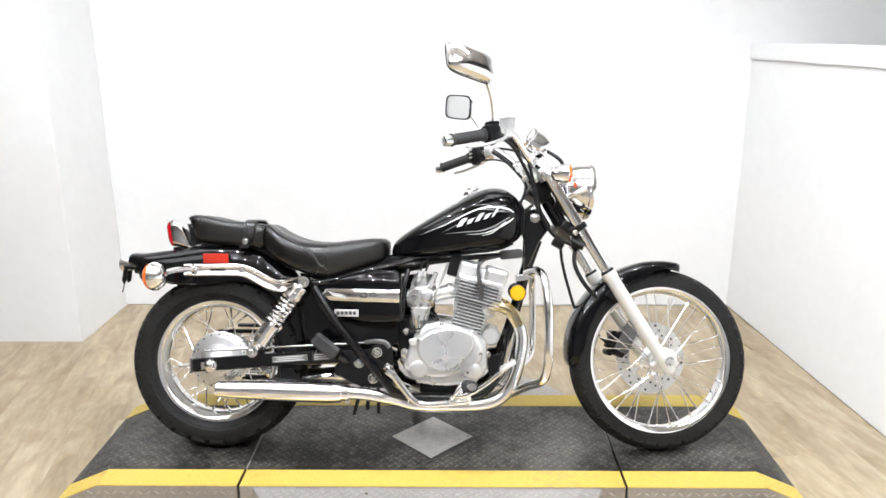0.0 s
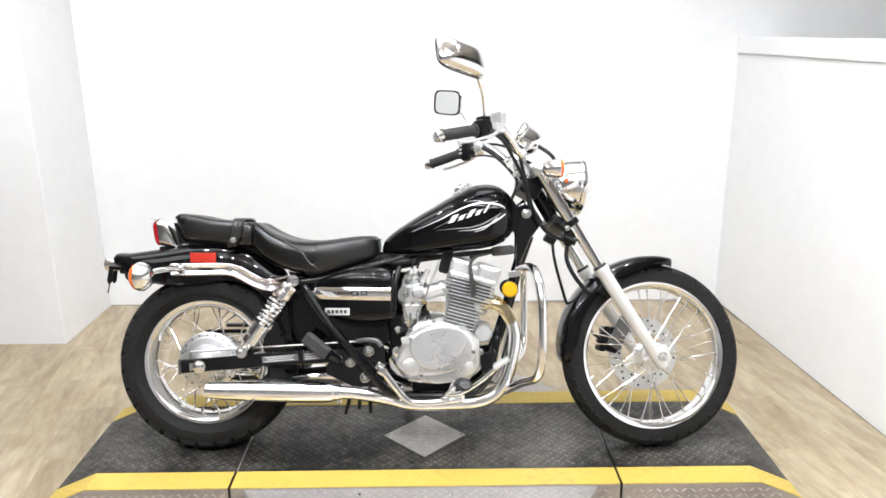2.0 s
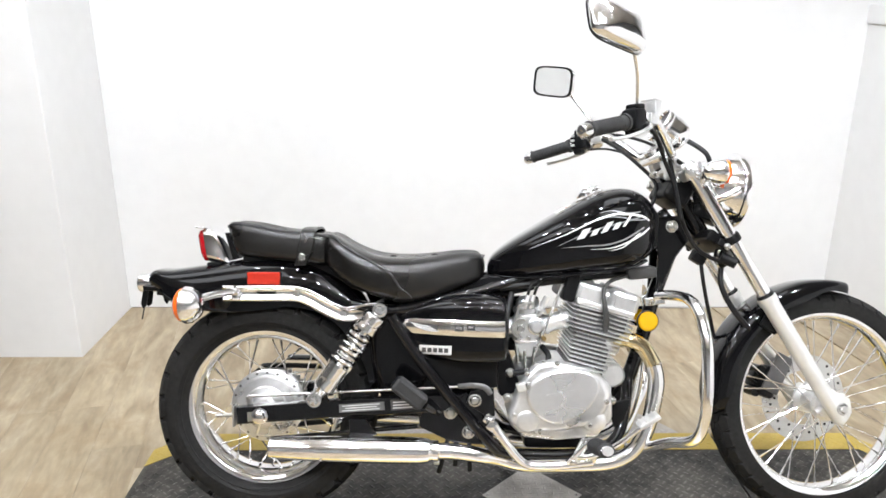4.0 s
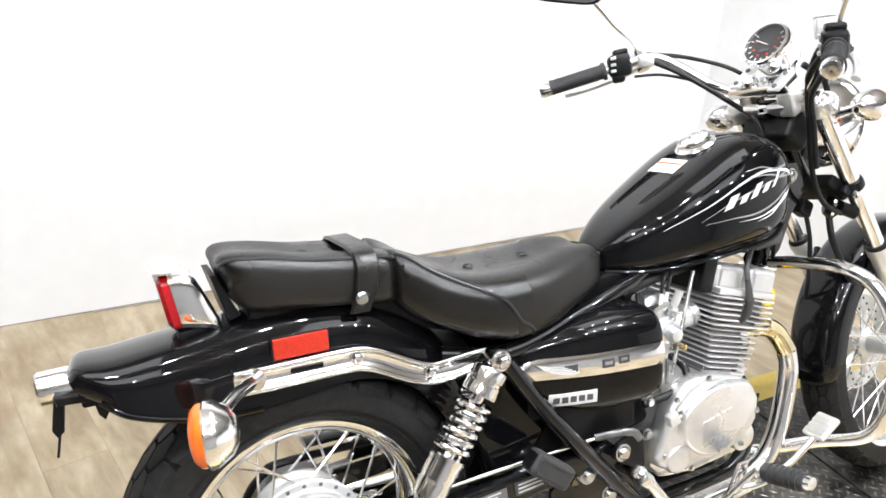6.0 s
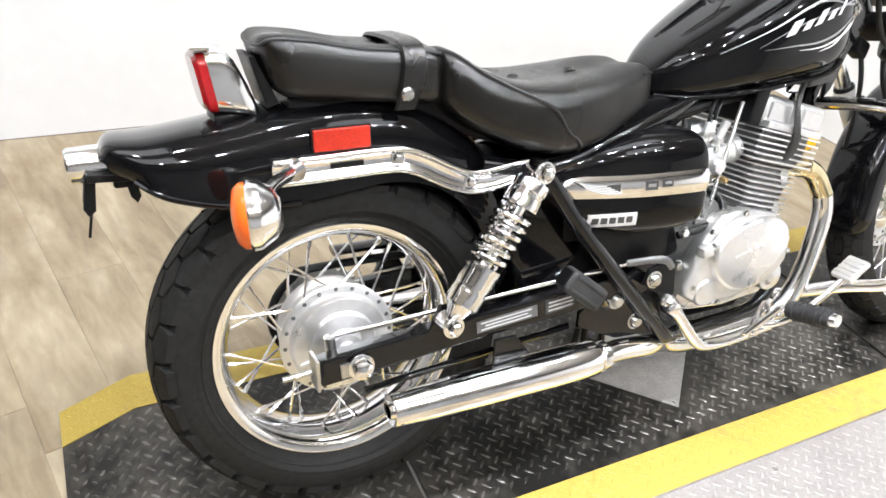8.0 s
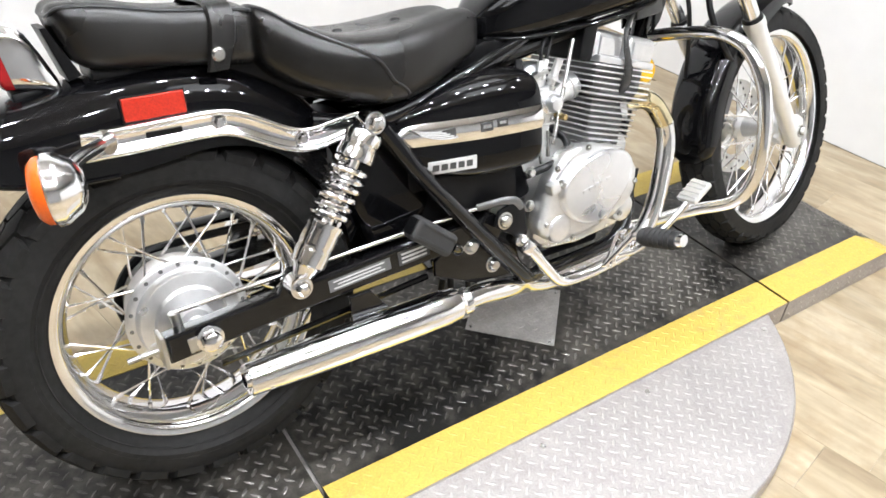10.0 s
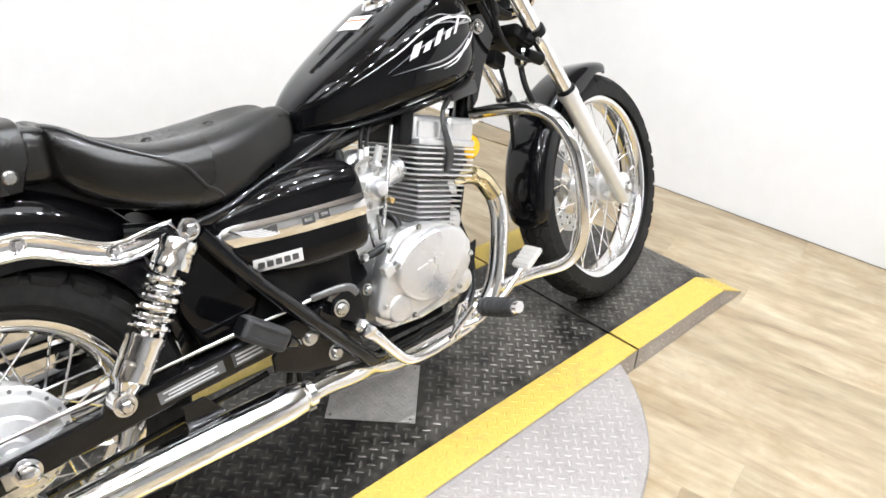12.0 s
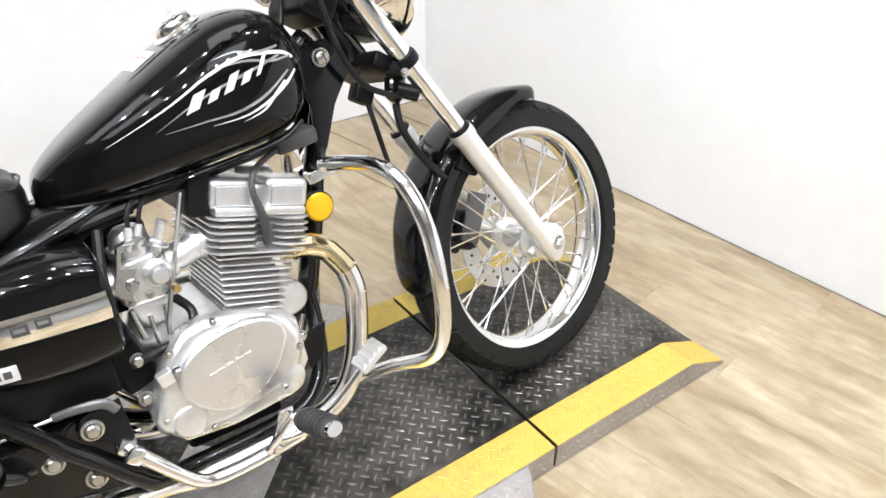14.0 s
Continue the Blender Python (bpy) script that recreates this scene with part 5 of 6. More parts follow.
    for i in range(5):
        part("return_spring", lathe([(0.0085, -0.0012), (0.0105, 0.0), (0.0085, 0.0012)], (-0.068, -0.094 - 0.0022 * i, 0.512), (0, 1, 0), 16), STEEL, c)
    part("cable_bracket", prism([(-0.090, 0.520), (-0.084, 0.520), (-0.070, 0.566), (-0.040, 0.576), (-0.040, 0.582), (-0.074, 0.574)], -0.104, -0.088, 0.001), STEEL, c)
    for x, y, lean in ((-0.060, -0.097, 0.016), (-0.046, -0.093, 0.020)):
        ferrule = part("cable_ferrule", rod((x, y, 0.562), (x + lean * 0.6, y + 0.003, 0.596), 0.0058, 12), SATIN, c)
        part("ferrule_nut", bolt((x + lean * 0.2, y + 0.001, 0.572), (lean, 0.05, 1), 0.0088, 0.007), STEEL, ferrule)
        part("throttle_cable", tube([(x + lean * 0.6, y + 0.003, 0.596), (x + lean * 1.4, y + 0.008, 0.628), (x + 0.07, y + 0.035, 0.652)], 0.0036, 8, 4), CABLE, ferrule)
    part("choke_plunger", rod((-0.020, -0.084, 0.546), (0.000, -0.088, 0.592), 0.0080, 14), SATIN, c)
    part("choke_nut", bolt((-0.016, -0.085, 0.555), (0.4, -0.08, 0.9), 0.0115, 0.009), SATIN, c)
    part("idle_screw", rod((-0.014, -0.090, 0.490), (-0.010, -0.116, 0.488), 0.0060, 10), BRASS, c)
    for p, q, r in (((-0.080, -0.090, 0.470), (-0.072, -0.094, 0.420), 0.0048), ((-0.030, -0.086, 0.462), (-0.036, -0.094, 0.414), 0.0042), ((-0.056, -0.088, 0.452), (-0.054, -0.096, 0.404), 0.0040)):
        part("link_rod", rod(p, q, r, 10), STEEL, c)
    for x, z in ((-0.074, 0.482), (-0.074, 0.540), (-0.022, 0.484), (-0.022, 0.542), (-0.048, 0.486)):
        part("carburettor_screw", bolt((x, -0.091, z), (0, -1, 0), 0.0050, 0.006), STEEL, c)
    for i in range(7):
        t = 2 * math.pi * i / 7
        part("cover_screw", bolt((-0.048 + 0.033 * math.cos(t), -0.050 + 0.033 * math.sin(t), 0.557), (0, 0, 1), 0.0035, 0.004), STEEL, c)
    boot = part("intake_pipe", rod((-0.014, -0.056, 0.513), (0.060, -0.056, 0.534), 0.0235, 24), SATIN, c, "cast aluminium intake pipe")
    for x, z in ((0.000, 0.517), (0.046, 0.530)):
        part("pipe_flange", lathe([(0.0235, -0.005), (0.0275, -0.004), (0.0275, 0.004), (0.0235, 0.005)], (x, -0.056, z), (0.074, 0, 0.021), 28), CAST, boot)
    part("air_duct", rod((-0.14, -0.04, 0.505), (-0.092, -0.048, 0.505), 0.031, 20), SATBLACK, c)
    part("choke_rod", rod((0.040, -0.080, 0.622), (-0.036, -0.108, 0.440), 0.0040, 10), STEEL, bike, "thin steel breather pipe")
    part("fuel_hose", tube([(-0.010, -0.07, 0.46), (0.004, -0.098, 0.440), (-0.012, -0.116, 0.415), (-0.060, -0.118, 0.404), (-0.105, -0.11, 0.395)], 0.0075, 10, 5), CABLE, bike)
    lug_box = part("switch_block", box((0.024, 0.020, 0.022), (-0.070, -0.148, 0.372), 0.004, (0, -15, 0)), SATIN, bike, "small silver switch block on the engine cover")
    part("block_bolt", bolt((-0.050, -0.146, 0.374), (0, -1, 0), 0.0075, 0.014), STEEL, lug_box)
    for x, y, z in ((-0.095, -0.112, 0.400), (-0.100, -0.112, 0.335), (0.168, -0.09, 0.325), (0.185, -0.06, 0.28)):
        part("engine_bolt", bolt((x, y, z), (0, -1, 0), 0.008, 0.010), STEEL, bike)
    part("engine_mount", prism([(0.160, 0.315), (0.222, 0.33), (0.205, 0.27), (0.178, 0.25)], -0.085, -0.075, 0.004), SATBLACK, bike)
    part("engine_mount", prism([(0.160, 0.315), (0.222, 0.33), (0.205, 0.27), (0.178, 0.25)], 0.075, 0.085, 0.004), SATBLACK, bike)
    # engine bottom coloured black to carry the shade underneath
    part("sump", box((0.17, 0.15, 0.05), (0.03, 0, 0.216), 0.012), SATBLACK, bike)
    # plain dark blocks added to close the gaps behind carburettor and crankcase
    part("carb_backing", box((0.110, 0.030, 0.150), (-0.062, 0.028, 0.505), 0.012), SATBLACK, bike)
    part("rear_gap_filler", box((0.06, 0.15, 0.11), (-0.105, 0, 0.385), 0.012, (0, -18, 0)), SATBLACK, bike)


# ---- frame, covers ----
SIDE_COVER = [(-0.386, 0.540, 0.524, 0.006, 0.532), (-0.378, 0.550, 0.504, 0.020, 0.528), (-0.358, 0.561, 0.476, 0.034, 0.524), (-0.325, 0.574, 0.452, 0.046, 0.520), (-0.290, 0.585, 0.438, 0.058, 0.518), (-0.240, 0.597, 0.429, 0.072, 0.516), (-0.180, 0.602, 0.427, 0.081, 0.516), (-0.135, 0.600, 0.430, 0.085, 0.514), (-0.114, 0.594, 0.434, 0.084, 0.512), (-0.107, 0.582, 0.442, 0.078, 0.510)]


def draped(bvh, edge_low, edge_high, s, lift, nx=26, nz=5, skirt=0.003, crown=0.0):
    """A thin plate between two lines of (x, z), bent onto a flank, with its rim turned in."""
    bm, grid = bmesh.new(), []
    for i in range(nx + 1):
        row = []
        for k in range(nz + 1):
            q = Vector(edge_low(i / nx)).lerp(Vector(edge_high(i / nx)), k / nz)
            hit, nor, _, _ = bvh.ray_cast(Vector((q.x, s * 0.4, q.y)), Vector((0, -s, 0)))
            if hit is None:
                hit, nor = Vector((q.x, s * 0.10, q.y)), Vector((0, s, 0))
            nor = nor if nor.y * s > 0 else -nor
            row.append((hit, nor))
        grid.append(row)
    top = [[bm.verts.new(h + n * (lift + crown * math.sin(math.pi * k / nz))) for k, (h, n) in enumerate(row)] for row in grid]
    for i in range(nx):
        for k in range(nz):
            bm.faces.new((top[i][k], top[i + 1][k], top[i + 1][k + 1], top[i][k + 1]))
    rim = [(i, 0) for i in range(nx)] + [(nx, k) for k in range(nz)] + [(i, nz) for i in range(nx, 0, -1)] + [(0, k) for k in range(nz, 0, -1)]
    low = [bm.verts.new(grid[i][k][0] + grid[i][k][1] * (lift - skirt)) for i, k in rim]
    for a in range(len(rim)):
        b = (a + 1) % len(rim)
        bm.faces.new((top[rim[a][0]][rim[a][1]], top[rim[b][0]][rim[b][1]], low[b], low[a]))
    return bm


def side_cover(s):
    shell = loft(SIDE_COVER, 0.50, 0.36, 48, 6)
    bmesh.ops.translate(shell, verts=shell.verts[:], vec=(0, s * 0.086, 0))
    cover = part("side_cover", shell, BLACK, bike, "gloss black side cover with a chrome band", sharp=60)
    bvh = BVHTree.FromPolygons([v.co.copy() for v in cover.data.vertices], [tuple(p.vertices) for p in cover.data.polygons])
    ax, bx = -0.374, -0.114

    def line(z0, z1, tip):
        def at(u):
            pinch = math.sqrt(max(0.0, 1 - (1 - min(1.0, u / tip)) ** 2)) if tip else 1.0
            return ax + (bx - ax) * u, 0.522 + (z0 + (z1 - z0) * u - 0.522) * pinch
        return at
    band = part("chrome_band", draped(bvh, line(0.503, 0.500, 0.10), line(0.540, 0.540, 0.16), s, 0.0020, 26, 8, crown=0.0042), CHROME, cover, "chrome side-cover band", sharp=60)
    flat = lambda x0, x1, z0, z1, lean=0.0: (lambda u: (x0 + (x1 - x0) * u, z0 + lean * u), lambda u: (x0 + (x1 - x0) * u, z1 + lean * u))
    # spread-wing emblem: a dark lens with bright feathers
    upper = lambda u: (-0.352 + 0.074 * u, 0.5335 - 0.006 * u - 0.004 * math.sin(math.pi * u))
    lower = lambda u: (-0.352 + 0.074 * u, 0.5325 - 0.020 * math.sin(math.pi * min(1, u * 0.62)) ** 0.8 - 0.003 * u)
    wing = part("wing_emblem", draped(bvh, lower, upper, s, 0.0068, 18, 4, 0.0012), INK, band, "dark wing emblem")
    for n in range(5):
        def strip(k, n=n):
            v = (n + k) / 5
            return lambda u: tuple(Vector(lower(0.10 + 0.07 * (4 - n) * 0.5 + u * (0.80 - 0.05 * n))).lerp(Vector(upper(0.10 + 0.07 * (4 - n) * 0.5 + u * (0.80 - 0.05 * n))), v))
        part("feather", draped(bvh, strip(0.15), strip(0.85), s, 0.0076, 8, 2, 0.0008), WHITEMARK, wing)
    for x0, x1, z0, z1 in ((-0.236, -0.214, 0.514, 0.529), (-0.206, -0.186, 0.517, 0.531)):
        part("emblem_bar", draped(bvh, *flat(x0, x1, z0, z1), s, 0.0068, 4, 3, 0.001), INK, band)
        part("emblem_bar", draped(bvh, *flat(x0 + 0.004, x1 - 0.004, z0 + 0.005, z1 - 0.004), s, 0.0075, 4, 2, 0.001), CHROME, band)
    badge = part("badge", draped(bvh, *flat(-0.324, -0.244, 0.4515, 0.4735, 0.002), s, 0.0028, 10, 3), STICKER, cover, "silver nameplate with dark plain bars")
    for i in range(5):
        x = -0.317 + 0.0138 * i
        part("badge_bar", draped(bvh, *flat(x, x + 0.0102, 0.4575 + 0.00035 * i, 0.4680 + 0.00035 * i), s, 0.0034, 3, 2, 0.001), INK, badge)


def frame_and_covers():
    part("down_tube", tube([(0.335, 0, 0.70), (0.296, 0, 0.590), (0.268, 0, 0.480), (0.235, 0, 0.375), (0.215, 0, 0.325)], 0.0195, 18, 5), FRAME, bike, "black frame down tube")
    part("backbone", tube([(0.33, 0, 0.80), (0.2, 0, 0.72), (0.0, 0, 0.655), (-0.2, 0, 0.615)], 0.024, 16, 5), FRAME, bike)
    for s in (RIGHT, LEFT):
        part("cradle_tube", tube([(0.228, s * 0.010, 0.36), (0.212, s * 0.055, 0.30), (0.190, s * 0.080, 0.235), (0.145, s * 0.092, 0.196), (0.07, s * 0.096, 0.184), (-0.06, s * 0.104, 0.186), (-0.115, s * 0.124, 0.198), (-0.148, s * 0.134, 0.226), (-0.284, s * 0.134, 0.386), (-0.345, s * 0.126, 0.466), (-0.395, s * 0.116, 0.543)], 0.0150, 14, 5), FRAME, bike, "black tubular frame rail")
        part("seat_rail", tube([(0.05, s * 0.03, 0.67), (-0.10, s * 0.075, 0.625), (-0.25, s * 0.100, 0.588), (-0.39, s * 0.105, 0.556), (-0.50, s * 0.086, 0.570)], 0.0135, 12, 5), FRAME, bike)
        part("gusset", prism([(0.268, 0.795), (0.345, 0.800), (0.378, 0.745), (0.338, 0.690), (0.308, 0.62), (0.288, 0.60), (0.292, 0.70)], s * 0.042 - 0.006, s * 0.042 + 0.006, 0.005), FRAME, bike, "black headstock gusset")
        part("gusset_bolt", bolt((0.324, s * 0.050, 0.772), (0, s, 0), 0.011, 0.012, seg=12), STEEL, bike)
        y0, y1 = sorted((s * 0.118, s * 0.128))
        plate = part("peg_plate", prism([(-0.205, 0.352), (-0.150, 0.300), (-0.136, 0.234), (-0.16, 0.217), (-0.24, 0.222), (-0.325, 0.262), (-0.325, 0.290), (-0.290, 0.318)], y0, y1, 0.003), FRAME, bike, "black steel footpeg plate")
        for x, y, z in ((-0.185, 0.150, 0.338), (-0.246, 0.128, 0.300), (-0.200, 0.128, 0.250)):
            part("plate_bolt", lathe([(0, 0.011), (0.008, 0.0105), (0.0115, 0.007), (0.013, 0.002), (0.0165, 0.0015), (0.0165, 0)], (x, s * y, z), (0, s, 0), 20), STEEL, plate, "zinc-plated bolt")
        d = Vector((-0.078, s * 0.004, 0.062)).normalized()
        o = Vector((-0.348, s * 0.162, 0.358))
        ang = math.degrees(math.atan2(d.z, -d.x))
        peg = part("passenger_peg", box((0.092, 0.036, 0.042), tuple(o), 0.010, (0, ang, 0), 3), GRIP, bike, "black rubber passenger footpeg folded up")
        hole = Matrix.Translation(o) @ pose(0, 0, 0, 0, ang, 0)
        part("peg_hollow", box((0.004, 0.024, 0.030), (-0.0455, 0, 0), 0.001), SATBLACK, peg, xf=hole)
        for k in (-0.012, 0.012):
            part("peg_rib", box((0.070, 0.003, 0.005), (0, s * 0.0185, k), 0.001), GRIP, peg, xf=hole)
        part("peg_bracket", tube([o - d * 0.05, o - d * 0.075 + Vector((0, -s * 0.01, 0)), o - d * 0.09 + Vector((0, -s * 0.03, 0))], 0.011, 10, 4), FRAME, peg)
        side_cover(s)
        part("lower_cover", prism([(-0.330, 0.440), (-0.125, 0.432), (-0.125, 0.36), (-0.20, 0.35), (-0.27, 0.37)], *sorted((s * 0.07, s * 0.112)), 0.008), SATBLACK, bike, "black plastic battery cover")
    for s in (RIGHT, LEFT):
        part("inner_cover", prism([(-0.462, 0.560), (-0.30, 0.575), (-0.285, 0.40), (-0.33, 0.325), (-0.425, 0.325), (-0.450, 0.42)], *sorted((s * 0.060, s * 0.086)), 0.020, segs=4), BLACK, bike, "gloss black inner cover")
    part("frame_filler", prism([(-0.22, 0.565), (-0.21, 0.625), (-0.15, 0.642), (-0.02, 0.640), (-0.03, 0.605), (-0.10, 0.590)], -0.062, 0.062, 0.006), SATBLACK, bike)
    part("air_box", box((0.20, 0.18, 0.20), (-0.25, 0, 0.50), 0.02), SATBLACK, bike)
    part("battery_box", box((0.17, 0.16, 0.14), (-0.26, 0, 0.37), 0.01, (0, -20, 0)), SATBLACK, bike)
    part("inner_fender", tube([(-0.445, 0, 0.56), (-0.40, 0, 0.46), (-0.395, 0, 0.36), (-0.41, 0, 0.27)], 0.07, 14, 4, flat=0.25, up=(1, 0, 0)), SATBLACK, bike)
    part("wiring_loom", tube([(-0.14, -0.09, 0.42), (-0.11, -0.11, 0.45), (-0.105, -0.11, 0.54), (-0.09, -0.08, 0.60)], 0.008, 8, 5), CABLE, bike)
    part("wiring_loom", tube([(0.25, -0.02, 0.655), (0.20, -0.05, 0.648), (0.10, -0.07, 0.640), (0.0, -0.075, 0.628), (-0.12, -0.08, 0.612)], 0.009, 8, 5), CABLE, bike)
    coil = bmesh.new()
    box((0.075, 0.045, 0.030), (0.245, -0.055, 0.652), 0.008, (0, -6, 0), bm=coil)
    part("ignition_coil", coil, CAPGREY, bike, "grey ignition coil under the tank")
    for s in (RIGHT, LEFT):
        ref = part("fork_reflector", lathe([(0, 0.010), (0.022, 0.0095), (0.0255, 0.006), (0.026, 0.0)], (0.269, s * 0.044, 0.524), (0, s, 0), 36), AMBER, bike, "round amber reflector")
        part("reflector_ring", lathe([(0.0255, 0.004), (0.028, 0.003), (0.028, -0.006), (0.02, -0.008)], (0.269, s * 0.044, 0.524), (0, s, 0), 36), SATBLACK, ref)
        part("guard_bracket", box((0.052, 0.020, 0.022), (0.292, s * 0.022, 0.575), 0.003, (0, -10, 0)), CHROME, bike)
        part("reflector_bracket", box((0.012, 0.03, 0.012), (0.276, s * 0.024, 0.529), 0.002), STEEL, ref)
        part("engine_guard", tube([(0.300, s * 0.030, 0.590), (0.315, s * 0.11, 0.600), (0.327, s * 0.19, 0.601), (0.338, s * 0.240, 0.576), (0.345, s * 0.274, 0.516), (0.347, s * 0.286, 0.442), (0.347, s * 0.283, 0.362), (0.343, s * 0.266, 0.302), (0.330, s * 0.235, 0.265), (0.295, s * 0.17, 0.240), (0.245, s * 0.085, 0.198), (0.215, s * 0.06, 0.19)], 0.0135, 16, 5), CHROME, bike, "chrome engine guard bar")


# ---- foot controls and stand ----
def foot_controls():
    for s in (RIGHT, LEFT):
        bar = part("peg_bar", tube([(-0.152, s * 0.135, 0.292), (-0.142, s * 0.158, 0.280), (-0.105, s * 0.158, 0.230), (-0.068, s * 0.154, 0.186), (-0.035, s * 0.152, 0.173), (0.03, s * 0.156, 0.176), (0.110, s * 0.160, 0.188)], 0.0115, 14, 5), CHROME, bike, "bent chrome footpeg bar")
        for x, y, z in ((-0.150, 0.145, 0.290), (-0.143, 0.159, 0.277)):
            part("bar_knuckle", box((0.028, 0.024, 0.028), (x, s * y, z), 0.008, (0, 35, 0)), CHROME, bar)
        part("peg_bracket", prism([(0.048, 0.188), (0.066, 0.184), (0.098, 0.228), (0.102, 0.248), (0.080, 0.248)], *sorted((s * 0.162, s * 0.170)), 0.002), CHROME, bar, "chrome footpeg bracket")
        strut = bmesh.new()
        rod((0.046, s * 0.166, 0.186), (0.092, s * 0.196, 0.246), 0.0065, 10, bm=strut)
        rod((0.112, s * 0.166, 0.190), (0.100, s * 0.196, 0.246), 0.0065, 10, bm=strut)
        part("peg_strut", strut, CHROME, bar)
        part("bracket_bolt", bolt((0.058, s * 0.170, 0.190), (0, s, 0), 0.008, 0.010), CHROME, bar)
        a, b = Vector((0.102, s * 0.206, 0.245)), Vector((0.116, s * 0.290, 0.258))
        peg = part("rider_peg", tube([a, a.lerp(b, 0.08), a.lerp(b, 0.5), b], [0.014, 0.020, 0.021, 0.020], 16, 4, flat=0.85, up=(0, 0, 1)), GRIP, bike, "black rubber rider footpeg with a chrome end")
        for k in range(6):
            u = a.lerp(b, 0.18 + 0.13 * k)
            part("peg_ridge", tube([u, u + (b - a) * 0.04], 0.0228, 14, 1, flat=0.85, up=(0, 0, 1)), GRIP, peg)
        part("peg_end", tube([b, b + (b - a).normalized() * 0.010], [0.0165, 0.0140], 16, 1, flat=0.8, up=(0, 0, 1)), CHROME, peg, "chrome end cap")
    lever = part("brake_pedal", tube([(0.070, -0.178, 0.206), (0.105, -0.196, 0.214), (0.155, -0.214, 0.246), (0.198, -0.224, 0.283), (0.222, -0.226, 0.305)], [0.008, 0.007, 0.0065, 0.0065, 0.008], 12, 5), CHROME, bike, "chrome rear brake pedal")
    pad = part("pedal_pad", box((0.056, 0.046, 0.012), (0.228, -0.226, 0.312), 0.004, (0, -32, 0)), SATIN, lever, "ribbed silver pedal pad")
    for k in range(4):
        part("pad_rib", box((0.005, 0.040, 0.004), (-0.018 + 0.012 * k, 0, 0.007), 0.001), SATIN, pad, xf=Matrix.Translation((0.228, -0.226, 0.312)) @ pose(0, 0, 0, 0, -32, 0))
    shift = part("gear_lever", tube([(0.03, 0.17, 0.25), (0.10, 0.20, 0.25), (0.19, 0.215, 0.29)], 0.007, 10, 4), CHROME, bike, "chrome gear lever")
    part("shift_rubber", rod((0.19, 0.20, 0.29), (0.19, 0.25, 0.29), 0.011, 14), GRIP, shift)
    # side stand: its foot meets the deck
    foot_y = 0.285
    foot_z = foot_y * math.tan(radians(LEANING))
    stand = part("side_stand", tube([(-0.06, 0.10, 0.185), (-0.065, 0.17, 0.15), (-0.085, foot_y, foot_z + 0.008)], 0.0115, 12, 4), FRAME, bike, "black steel side stand, lowered")
    part("stand_foot", box((0.06, 0.045, 0.007), (-0.085, foot_y, foot_z + 0.0045), 0.002, (LEANING, 0, 0)), FRAME, stand)
    for x, y, ln, tilt in ((-0.252, -0.03, 0.06, -0.024), (-0.228, -0.02, 0.045, -0.004), (-0.195, -0.03, 0.055, 0.002)):
        part("drain_hose", rod((x, y, 0.20), (x + tilt, y, 0.20 - ln - 0.03), 0.0065, 10), CABLE, bike, "short black drain hose")


